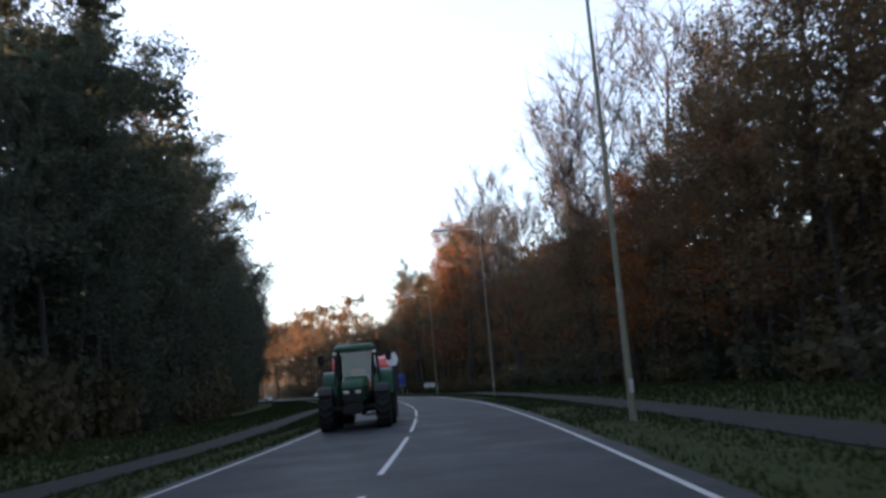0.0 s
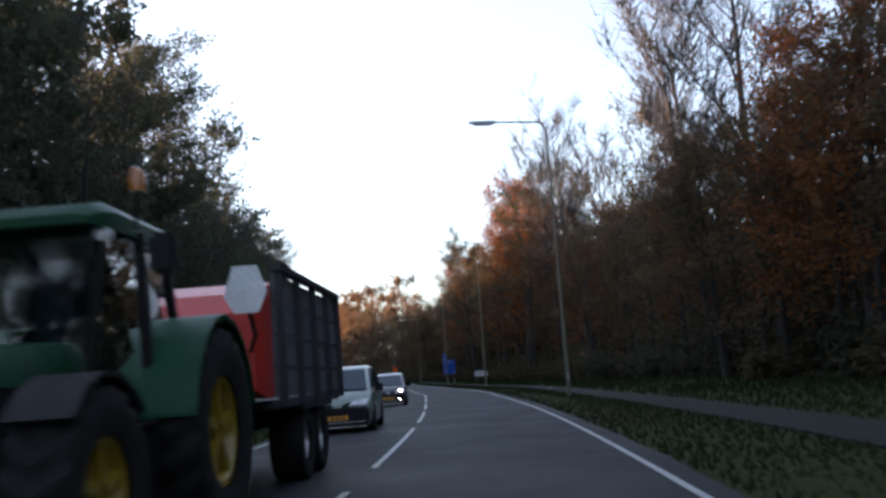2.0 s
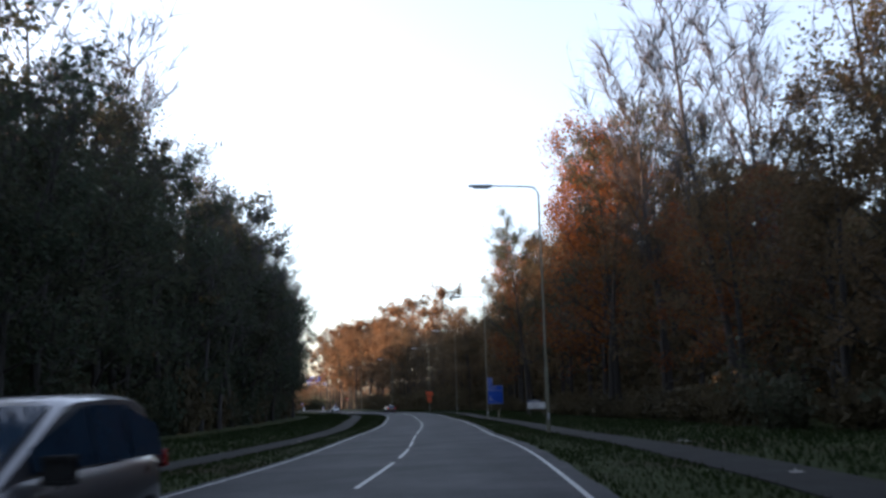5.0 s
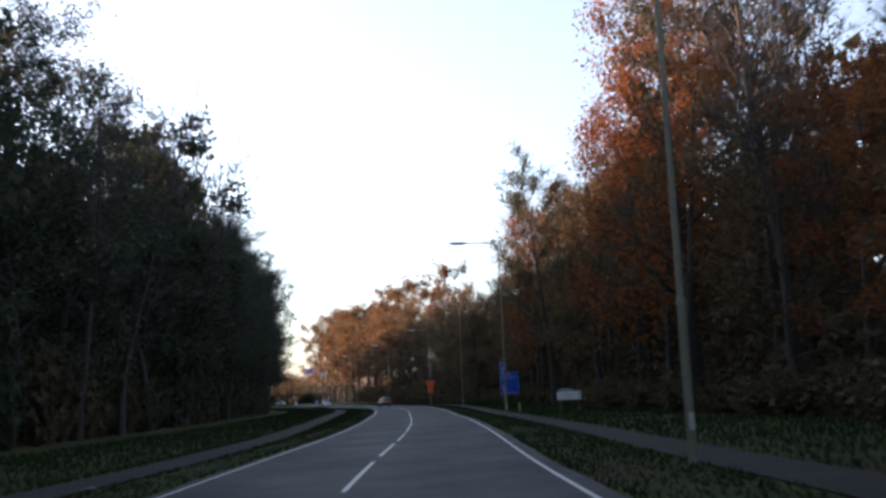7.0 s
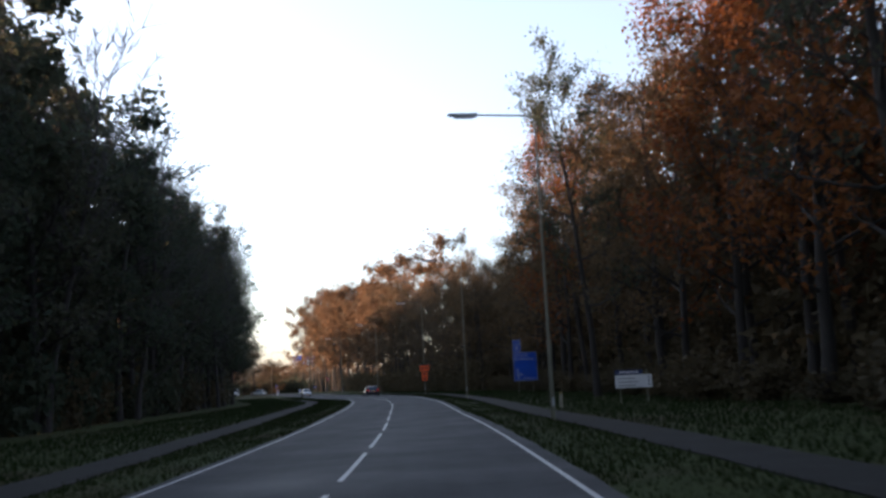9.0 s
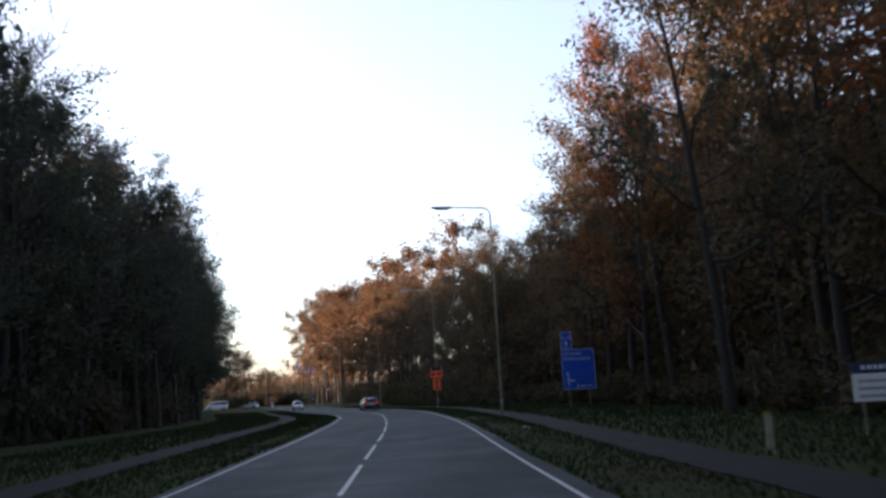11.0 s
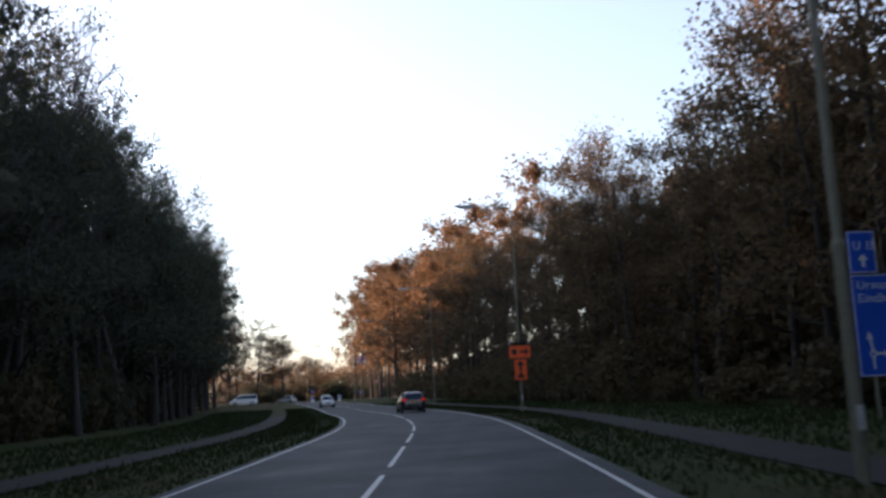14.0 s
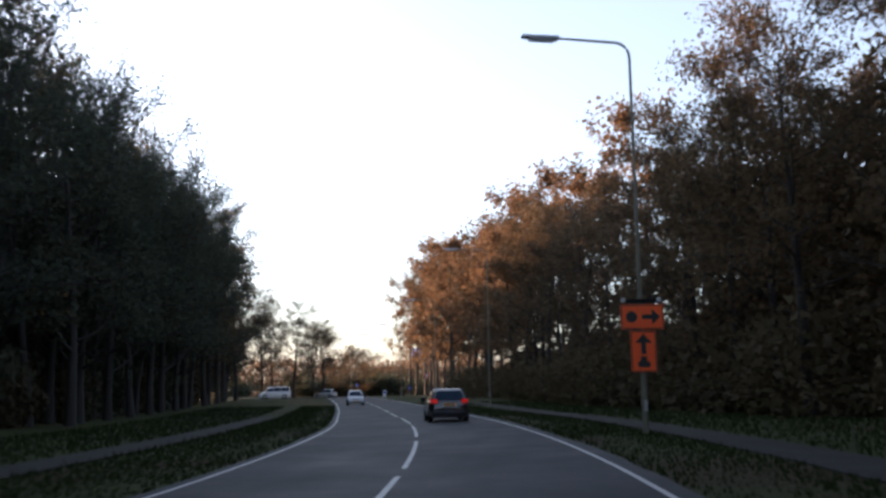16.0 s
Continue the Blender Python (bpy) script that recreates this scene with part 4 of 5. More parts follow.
    part("badge", slab([(0.07, L / 2 + 0.02, style["lamp_z"] * H - 0.05), (0, L / 2 + 0.02, style["lamp_z"] * H + 0.02), (-0.07, L / 2 + 0.02, style["lamp_z"] * H - 0.05), (0, L / 2 + 0.02, style["lamp_z"] * H - 0.1)], 0.012), RIM, root, "plain bright badge")
    part("lower_grille", box(-W * 0.6, W * 0.6, L / 2 - 0.05, L / 2 + 0.056, 0.19, 0.27, 0.015), TRIM, root)
    if dark:
        part("bumper_strip", box(-W * 0.8, W * 0.8, L / 2 + 0.03, L / 2 + 0.062, 0.275, 0.3, 0.006, 1), RIM, root, "pale bright strip")
        for s in (-1, 1):
            zl = style["lamp_z"] * H
            slot = [(s * 0.1, L / 2 + 0.022, zl - 0.09), (s * W * 0.36, L / 2 + 0.022, zl - 0.085), (s * W * 0.42, L / 2 - 0.05, zl + 0.025), (s * 0.17, L / 2 - 0.01, zl - 0.015)]
            part("grille_slot", slab(slot if s < 0 else slot[::-1], 0.03), TRIM, root)
    for s, y in ((1, L / 2 + 0.052), (-1, -L / 2 - 0.052)):
        zc = 0.4 if s > 0 else style.get("plate_z", 0.62)
        yy = y if s > 0 else (y if zc < 0.54 else -L / 2 - 0.012)
        pl = part("number_plate", box(-0.26, 0.26, min(yy, yy + s * 0.012), max(yy, yy + s * 0.012), zc - 0.055, zc + 0.055, 0.004, 1), PLATE, root, "yellow plate with plain dark bars")
        for k in range(3):
            x0 = -0.2 + k * 0.145
            part("plate_bar", box(x0, x0 + 0.11, min(yy + s * 0.012, yy + s * 0.016), max(yy + s * 0.012, yy + s * 0.016), zc - 0.03, zc + 0.03), INK, pl)
    return root


MPV = dict(line=([0, 0.03, 0.12, 0.3, 0.55, 0.72, 0.8, 0.88, 0.945, 0.98, 1.0], [0.5, 0.64, 0.655, 0.65, 0.64, 0.635, 0.62, 0.58, 0.5, 0.42, 0.33]), belt=0.61,
           cabin=(0.855, 0.53, 0.1, 0.02), pillars=(0.06, 0.26, 0.46, 0.74), mirror=0.72, wheels=(0.19, 0.81), lamp_z=0.43, tail_z=0.6, dark_bumper=True, plate_z=0.75, roof=0.78, proud=0.03)
ESTATE = dict(line=([0, 0.02, 0.1, 0.3, 0.6, 0.68, 0.8, 0.93, 0.98, 1.0], [0.5, 0.62, 0.65, 0.65, 0.63, 0.62, 0.56, 0.5, 0.44, 0.36]), belt=0.62,
              cabin=(0.7, 0.54, 0.1, 0.015), pillars=(0.05, 0.22, 0.42, 0.62), mirror=0.61, wheels=(0.2, 0.8), lamp_z=0.45, tail_z=0.62, plate_z=0.78)
HATCH = dict(line=([0, 0.03, 0.12, 0.3, 0.6, 0.7, 0.82, 0.94, 0.98, 1.0], [0.45, 0.6, 0.64, 0.64, 0.62, 0.6, 0.55, 0.48, 0.42, 0.35]), belt=0.6,
             cabin=(0.72, 0.53, 0.13, 0.03), pillars=(0.1, 0.35, 0.64), mirror=0.64, wheels=(0.18, 0.82), lamp_z=0.45, tail_z=0.6)
VAN = dict(line=([0, 0.02, 0.1, 0.3, 0.6, 0.75, 0.84, 0.93, 0.98, 1.0], [0.5, 0.6, 0.6, 0.6, 0.6, 0.58, 0.53, 0.46, 0.38, 0.3]), belt=0.57,
           cabin=(0.84, 0.68, 0.03, 0.005), pillars=(0.04, 0.3, 0.55, 0.78), mirror=0.76, wheels=(0.2, 0.82), lamp_z=0.4, tail_z=0.5)


def on_road(ob, y, off, away=True, turn=0.0, z=0.0):
    x, yy, h = beside(y, off)
    ob.matrix_basis = pose(x, yy, z + lift(y, off), 0, 0, h + (0 if away else 180) + turn)
    return ob


on_road(car("minivan", "silver-green compact minivan with dark windows on the road", CELADON, 4.15, 1.8, 1.77, MPV), 70.4, -1.98, False)
on_road(car("family_car", "dark grey high-roofed car with lit headlamps", GRAPHITE, 4.25, 1.74, 1.62, MPV, lit_front=True), 92.6, -1.8, False)
on_road(car("estate_car", "black estate car with roof rails and lit tail lamps", BLACKCAR, 4.7, 1.78, 1.48, ESTATE, lit_rear=True, roof_rails=True, wheel_r=0.32), 281.5, 1.75)
on_road(car("hatchback", "silver hatchback on the road before the junction", SILVER, 3.9, 1.66, 1.45, HATCH), 330.0, -1.7, False)
_v = car("delivery_van", "white passenger van parked on the side road", WHITECAR, 5.2, 1.95, 2.0, VAN, wheel_r=0.34)
_v.matrix_basis = pose(-88.5, 388, 0.52, 0, 0, 122)
_v = car("hatchback", "silver hatchback waiting on the side road", SILVER, 4.0, 1.68, 1.45, HATCH)
_v.matrix_basis = pose(-84.5, 401, 0.55, 0, 0, 80)


# ---- tractor and loader wagon ----
def tractor():
    root = tagged(new("tractor"), "green farm tractor with a glazed cab on the road", "tractor")
    # chassis and engine
    part("chassis", box(-0.3, 0.3, -1.6, 2.7, 0.62, 1.05, 0.05), TRIM, root)
    bon = []
    for y, w, z0, z1 in ((0.35, 0.44, 1.0, 1.82), (1.2, 0.44, 1.0, 1.78), (2.2, 0.41, 0.98, 1.68), (2.6, 0.37, 0.96, 1.55), (2.72, 0.3, 0.98, 1.4)):
        bon.append([(-w, y, z0), (w, y, z0), (w, y, z1 - 0.18), (w * 0.82, y, z1 - 0.03), (w * 0.4, y, z1), (-w * 0.4, y, z1), (-w * 0.82, y, z1 - 0.03), (-w, y, z1 - 0.18)])
    bonnet = part("bonnet", loft(bon), TRACTOR_GREEN, root, smooth=True)
    part("grille", box(-0.33, 0.33, 2.58, 2.765, 0.96, 1.4, 0.03), TRIM, root)
    for s in (-1, 1):
        part("headlamp", box(s * 0.2 - 0.1, s * 0.2 + 0.1, 2.72, 2.785, 1.22, 1.33, 0.02), LENS, root, "rectangular clear headlamp")
        part("side_grille", box(s * 0.42, s * 0.455, 1.3, 2.3, 1.08, 1.45, 0.01), TRIM, root)
        wheel(root, s * 0.96, 1.75, 0.7, 0.5, TRACTOR_YELLOW, 0.55, 18)
        wheel(root, s * 0.98, -0.95, 0.95, 0.6, TRACTOR_YELLOW, 0.55, 20)
        # mudguards
        prof = []
        for k in range(9):
            a = radians(10 + k * 20)
            prof.append((-0.95 + 1.05 * math.cos(a), 0.95 + 1.05 * math.sin(a)))
        rings = [[(s * 0.62, y, z), (s * 1.27, y, z), (s * 1.27, y * 1.0, z + 0.05), (s * 0.62, y, z + 0.05)] for y, z in prof]
        part("mudguard", loft(rings), TRACTOR_GREEN, root, smooth=True)
        rings = [[(s * 0.74, 1.75 + 0.78 * math.cos(a), 0.7 + 0.78 * math.sin(a)), (s * 1.2, 1.75 + 0.78 * math.cos(a), 0.7 + 0.78 * math.sin(a)),
                  (s * 1.2, 1.75 + 0.82 * math.cos(a), 0.7 + 0.82 * math.sin(a)), (s * 0.74, 1.75 + 0.82 * math.cos(a), 0.7 + 0.82 * math.sin(a))] for a in (radians(40 + 20 * k) for k in range(6))]
        part("front_mudguard", loft(rings), TRIM, root, smooth=True)
        tube_part("mirror_arm", [(s * 0.85, 0.45, 2.45), (s * 1.15, 0.6, 2.5), (s * 1.2, 0.6, 2.3)], [0.02] * 3, 6, TRIM, root)
        part("mirror", box(s * 1.2 - 0.11, s * 1.2 + 0.11, 0.56, 0.66, 2.28, 2.62, 0.04), TRIM, root, smooth=True)
        part("steps", box(s * 0.62, s * 0.92, 0.15, 0.6, 0.45, 1.1, 0.03), TRIM, root)
        part("work_lamp", box(s * 0.7 - 0.07, s * 0.7 + 0.07, 0.5, 0.6, 2.6, 2.7, 0.02), LENS, root)
    tube_part("axle", [(-0.9, 1.75, 0.7), (0.9, 1.75, 0.7)], [0.1, 0.1], 8, TRIM, root)
    tube_part("rear_axle", [(-0.9, -0.95, 0.95), (0.9, -0.95, 0.95)], [0.14, 0.14], 8, TRIM, root)
    part("front_weight", box(-0.34, 0.34, 2.72, 2.98, 0.55, 0.86, 0.05), TRIM, root)
    tube_part("exhaust_pipe", [(0.56, 0.75, 1.3), (0.56, 0.75, 2.5), (0.56, 0.68, 2.7)], [0.06, 0.06, 0.055], 10, TRIM, root)
    # cab
    lo = {"fl": (-0.55, 0.6, 1.2), "fr": (0.55, 0.6, 1.2), "ml": (-0.82, -0.1, 1.25), "mr": (0.82, -0.1, 1.25), "bl": (-0.75, -1.15, 1.6), "br": (0.75, -1.15, 1.6)}
    hi = {"fl": (-0.66, 0.52, 2.72), "fr": (0.66, 0.52, 2.72), "ml": (-0.74, -0.15, 2.75), "mr": (0.74, -0.15, 2.75), "bl": (-0.66, -1.05, 2.72), "br": (0.66, -1.05, 2.72)}
    for k in lo:
        tube_part("cab_pillar", [lo[k], hi[k]], [0.045, 0.045], 6, TRIM, root)
    part("cab_floor", box(-0.78, 0.78, -1.15, 0.6, 1.1, 1.24, 0.03), TRIM, root)
    ring = ["fl", "fr", "mr", "br", "bl", "ml"]
    for a, b, nm in (("fl", "fr", "windscreen"), ("fr", "mr", "side_window"), ("mr", "br", "side_window"), ("br", "bl", "rear_window"), ("bl", "ml", "side_window"), ("ml", "fl", "side_window")):
        ob = part(nm, slab(inset([lo[a], lo[b], hi[b], hi[a]], 0.03, 0.02), 0.008), GLASS if nm == "rear_window" else CLEAR, root, "dark tinted pane" if nm == "rear_window" else "clear glass pane")
        ob.visible_shadow = nm == "rear_window"
    roof = []
    for y, w, z0, z1 in ((-1.25, 0.64, 2.72, 2.86), (-1.1, 0.74, 2.7, 2.93), (0.4, 0.74, 2.7, 2.95), (0.68, 0.71, 2.7, 2.89), (0.78, 0.66, 2.72, 2.8)):
        roof.append([(-w, y, z0), (w, y, z0), (w, y, z0 + (z1 - z0) * 0.6), (w * 0.85, y, z1), (-w * 0.85, y, z1), (-w, y, z0 + (z1 - z0) * 0.6)])
    part("cab_roof", loft(roof), TRACTOR_GREEN, root, smooth=True)
    part("driver_seat", box(-0.25, 0.25, -0.75, -0.3, 1.24, 1.65, 0.06), SEAT, root)
    part("seat_back", box(-0.24, 0.24, -0.85, -0.72, 1.6, 2.1, 0.05), SEAT, root)
    tube_part("steering_column", [(0, 0.45, 1.25), (0, 0.2, 1.8)], [0.05, 0.04], 8, TRIM, root)
    tube_part("wiper", [(0.1, 0.6, 2.68), (-0.25, 0.62, 2.25)], [0.012, 0.012], 5, TRIM, root)
    tube_part("beacon_pole", [(-0.8, 0.1, 2.75), (-0.82, 0.1, 3.1)], [0.018, 0.018], 6, TRIM, root)
    bm = lathe([(0, 0.001), (0, 0.07), (0.12, 0.075), (0.2, 0.05), (0.22, 0.001)], 14)
    bmesh.ops.rotate(bm, verts=bm.verts, cent=(0, 0, 0), matrix=Matrix.Rotation(radians(-90), 3, "Y"))
    bmesh.ops.translate(bm, verts=bm.verts, vec=(-0.82, 0.1, 3.08))
    part("beacon", bm, paint("amber_plastic", (0.35, 0.12, 0.02), 0.25, 0.5), root, "amber beacon", smooth=True)
    return root


def loader_wagon():
    root = tagged(new("loader_wagon"), "grey slat-sided loader wagon with a red front", "trailer")
    part("chassis", box(-0.55, 0.55, -2.7, 2.7, 0.75, 1.0, 0.04), WAGON_DARK, root)
    tube_part("drawbar", [(0, 2.5, 0.9), (0, 4.3, 0.62)], [0.12, 0.07], 8, WAGON_DARK, root)
    part("floor", box(-1.2, 1.2, -2.6, 2.6, 1.05, 1.17, 0.02), WAGON_DARK, root)
    # red front hood, sloping
    hood = [[(-1.15, 2.5, 1.2), (1.15, 2.5, 1.2), (1.15, 2.5, 2.6), (-1.15, 2.5, 2.6)], [(-1.15, 2.95, 1.2), (1.15, 2.95, 1.2), (1.15, 2.92, 2.45), (-1.15, 2.92, 2.45)],
            [(-1.1, 3.3, 1.3), (1.1, 3.3, 1.3), (1.1, 3.2, 2.2), (-1.1, 3.2, 2.2)]]
    hood_ob = part("front_hood", loft(hood), WAGON_RED, root, "glossy red front hood")
    part("sticker", box(0.35, 1.05, 3.23, 3.29, 1.62, 1.95), WHITE, hood_ob)
    part("sticker_bar", box(0.45, 0.95, 3.288, 3.296, 1.72, 1.84), INK, hood_ob)
    for s in (-1, 1):
        for k in range(5):
            y = -2.5 + k * 1.22
            part("side_post", box(s * 1.2, s * 1.27, y - 0.05, y + 0.05, 1.1, 2.76, 0.01), WAGON_DARK, root)
        for k in range(4):
            z = 1.2 + k * 0.39
            part("side_board", box(s * 1.165, s * 1.195, -2.52, 2.48, z, z + 0.33, 0.008), WAGON_GREY, root)
        part("top_rail", box(s * 1.16, s * 1.28, -2.56, 2.52, 2.76, 2.83, 0.01), WAGON_DARK, root)
        for y in (-0.9, 0.35):
            wheel(root, s * 0.92, y, 0.55, 0.5, RIM, 0.5)
        part("mudguard", box(s * 0.66, s * 1.2, -1.5, 0.95, 1.0, 1.05, 0.02), WAGON_DARK, root)
    part("tailgate", box(-1.2, 1.2, -2.66, -2.56, 1.15, 2.8, 0.02), WAGON_DARK, root)
    tube_part("board_arm", [(-0.9, 2.9, 1.6), (-1.2, 3.6, 1.9), (-1.25, 4.12, 2.2)], [0.025] * 3, 6, WAGON_DARK, root)
    part("marker_board", slab([(-1.0, 4.1, 2.3), (-1.1, 4.1, 2.12), (-1.36, 4.1, 2.12), (-1.46, 4.1, 2.34), (-1.36, 4.1, 2.62), (-1.1, 4.1, 2.62)], 0.03), WHITE, root, "plain white six-sided marker board")
    return root


on_road(tractor(), 51.0, -1.95, False)
on_road(loader_wagon(), 57.0, -1.95, False)


# ---- signs ----
SIGN_BLUE = two_scale("reflective_blue", (0.012, 0.075, 0.46), (0.016, 0.1, 0.56), 1.0, 40, 0.4, 0, 0)
SIGN_NAVY = two_scale("dark_blue_sign", (0.01, 0.025, 0.09), (0.014, 0.032, 0.12), 1.0, 40, 0.4, 0, 0)
SIGN_ORANGE = two_scale("reflective_orange", (0.88, 0.1, 0.014), (0.95, 0.125, 0.02), 1.0, 40, 0.45, 0, 0)
SIGN_WHITE = two_scale("reflective_white", (0.62, 0.62, 0.62), (0.74, 0.74, 0.74), 1.0, 40, 0.45, 0, 0)
SIGN_RED = two_scale("reflective_red", (0.5, 0.02, 0.02), (0.62, 0.03, 0.03), 1.0, 40, 0.45, 0, 0)
BACKING = two_scale("aluminium_backing", (0.3, 0.3, 0.31), (0.4, 0.4, 0.41), 2.0, 40, 0.5, 0.6, 0)


def panel(name, x0, x1, z0, z1, material, parent, y=0.0, thick=0.03, label="", edge=None):
    """An upright board that faces -y, with rounded corners and, with edge, a border of that material."""
    ob = part(name, box(x0, x1, y, y + thick, z0, z1, 0.008, 1), material, parent, label)
    if edge:
        for a, b, c, d in ((x0, x1, z1 - 0.04, z1 - 0.015), (x0, x1, z0 + 0.015, z0 + 0.04), (x0 + 0.015, x0 + 0.04, z0, z1), (x1 - 0.04, x1 - 0.015, z0, z1)):
            part("border", box(max(a, x0 + 0.015), min(b, x1 - 0.015), y - 0.004, y, max(c, z0 + 0.015), min(d, z1 - 0.015)), edge, ob)
    return ob


def words(text, x, z, size, y, material, parent):
    """Raised lettering, a mesh for each letter."""
    for c in text:
        if c == " ":
            x += size * 0.28
            continue
        cu = bpy.data.curves.new("letter", "FONT")
        cu.body, cu.size, cu.extrude = c, size, 0.002
        tmp = bpy.data.objects.new("letter", cu)
        scene.collection.objects.link(tmp)
        me = bpy.data.meshes.new_from_object(tmp.evaluated_get(bpy.context.evaluated_depsgraph_get()))
        bpy.data.objects.remove(tmp)
        me.materials.clear()
        me.materials.append(material)
        ob = new("letter", me)
        ob.parent = parent
        ob.matrix_basis = pose(x, y, z, 90)
        x += max(v.co.x for v in me.vertices) + size * 0.09


def flat(points, y, material, parent, name="arrow"):
    return part(name, slab([(x, y, z) for x, z in points], 0.004), material, parent)


def arrow_points(x, z, size, way):
    """A fat arrow; way in degrees, 0 up, -90 right."""
    pts = [(-0.12, -0.5), (0.12, -0.5), (0.12, 0.05), (0.42, 0.05), (0, 0.5), (-0.42, 0.05), (-0.12, 0.05)]
    a = radians(way)
    return [(x + size * (p * math.cos(a) - q * math.sin(a)), z + size * (p * math.sin(a) + q * math.cos(a))) for p, q in pts]


def direction_sign():
    root = tagged(new("direction_sign"), "blue direction sign with white lettering on two posts", "road sign")
    for x in (0.5, 2.0):
        tube_part("post", [(x, 0.09, -0.6), (x, 0.09, 4.0)], [0.055, 0.055], 10, STEEL, root)
    big = panel("sign_board", 0, 2.5, 1.2, 4.1, SIGN_BLUE, root, edge=SIGN_WHITE)
    small = panel("upper_board", 0.02, 0.86, 4.14, 5.36, SIGN_BLUE, root, edge=SIGN_WHITE)
    words("Urmond", 0.16, 3.68, 0.36, -0.004, SIGN_WHITE, big)
    words("Eindhoven &", 0.16, 3.3, 0.36, -0.004, SIGN_WHITE, big)
    words("Centrum", 1.0, 1.36, 0.3, -0.004, SIGN_WHITE, big)
    words("U 13", 0.16, 4.82, 0.36, -0.004, SIGN_WHITE, small)
    flat(arrow_points(0.44, 4.5, 0.38, 0), -0.004, SIGN_WHITE, small)
    for pts in ([(0.42, 1.4), (0.48, 1.4), (0.48, 1.75), (0.42, 1.75)], [(0.42, 1.93), (0.48, 1.95), (0.42, 2.3), (0.36, 2.3)], [(0.53, 1.81), (0.8, 1.81), (0.8, 1.87), (0.53, 1.87)]):
        flat(pts, -0.004, SIGN_WHITE, big, "arrow_stem")
    flat([(0.28, 2.25), (0.5, 2.25), (0.38, 2.48)], -0.004, SIGN_WHITE, big, "arrow_tip")
    flat([(0.78, 1.74), (0.94, 1.84), (0.78, 1.94)], -0.004, SIGN_WHITE, big, "arrow_tip")
    ring = lathe([(0, 0.11), (0.004, 0.11), (0.004, 0.06), (0, 0.06), (0, 0.11)], 20)
    bmesh.ops.rotate(ring, verts=ring.verts, cent=(0, 0, 0), matrix=Matrix.Rotation(radians(-90), 3, "Z"))
    bmesh.ops.translate(ring, verts=ring.verts, vec=(0.45, -0.001, 1.84))
    part("roundabout_ring", ring, SIGN_WHITE, big)
    return root


direction_sign().matrix_basis = pose(-8.85, 240.4, 0, 0, 0, 18)


def place_board():
    root = tagged(new("information_board"), "white information board with a dark blue header", "sign")
    for x in (0.25, 1.75):
        tube_part("post", [(x, 0.07, -0.6), (x, 0.07, 1.6)], [0.04, 0.04], 8, STEEL, root)
    b = panel("board", 0, 2.0, 0.6, 1.3, SIGN_WHITE, root, label="white board with faint plain bars")
    h = panel("header", 0.0, 1.5, 1.33, 1.58, SIGN_NAVY, root, label="dark blue header with plain white bars")
    for i in range(7):
        part("header_bar", box(0.25 + i * 0.15, 0.35 + i * 0.15, -0.004, 0, 1.4, 1.51), SIGN_WHITE, h)
    for i in range(3):
        part("text_bar", box(0.15, 1.1 + 0.15 * (i % 2), -0.004, 0, 0.7 + 0.19 * i, 0.77 + 0.19 * i), BACKING, b)
        flat(arrow_points(1.82, 0.75 + 0.2 * i, 0.17, (-90, 0, -90)[i]), -0.004, INK, b)
    return root


place_board().matrix_basis = pose(-1.75, 195.2, 0, 0, 0, 4)


def detour_sign():
    root = tagged(new("detour_sign"), "orange temporary detour sign on a lamp post", "road sign")
    top = panel("upper_board", -0.64, 0.64, 2.98, 3.72, SIGN_ORANGE, root, edge=INK)
    low = panel("lower_board", -0.38, 0.38, 1.72, 2.93, SIGN_ORANGE, root, edge=INK)
    disc = lathe([(0, 0.001), (0, 0.17), (0.004, 0.17), (0.004, 0.001)], 20)
    bmesh.ops.rotate(disc, verts=disc.verts, cent=(0, 0, 0), matrix=Matrix.Rotation(radians(-90), 3, "Z"))
    bmesh.ops.translate(disc, verts=disc.verts, vec=(-0.32, -0.001, 3.35))
    part("disc", disc, INK, top)
    flat(arrow_points(0.26, 3.35, 0.54, -90), -0.004, INK, top)
    flat(arrow_points(0.0, 2.55, 0.6, 0), -0.004, INK, low)
    flat([(-0.16, 1.86), (0.16, 1.86), (0.2, 1.98), (0.08, 2.08), (0.1, 2.18), (-0.1, 2.18), (-0.08, 2.08), (-0.2, 1.98)], -0.004, INK, low, "symbol")
    part("top_bar", box(-0.6, 0.6, 0.0, 0.04, 3.76, 3.88, 0.01), TRIM, root)
    for x in (-0.55, 0.52):
        part("warning_lamp", box(x - 0.07, x + 0.07, -0.03, 0.05, 3.78, 3.92, 0.02), LAMP_GREY, root)
    for z in (2.2, 3.3):
        part("clamp", box(-0.14, 0.14, 0.03, 0.1, z, z + 0.05), STEEL, root)
    return root


detour_sign().matrix_basis = pose(-21.38, 266.98, 0.06, 0, 0, 15)


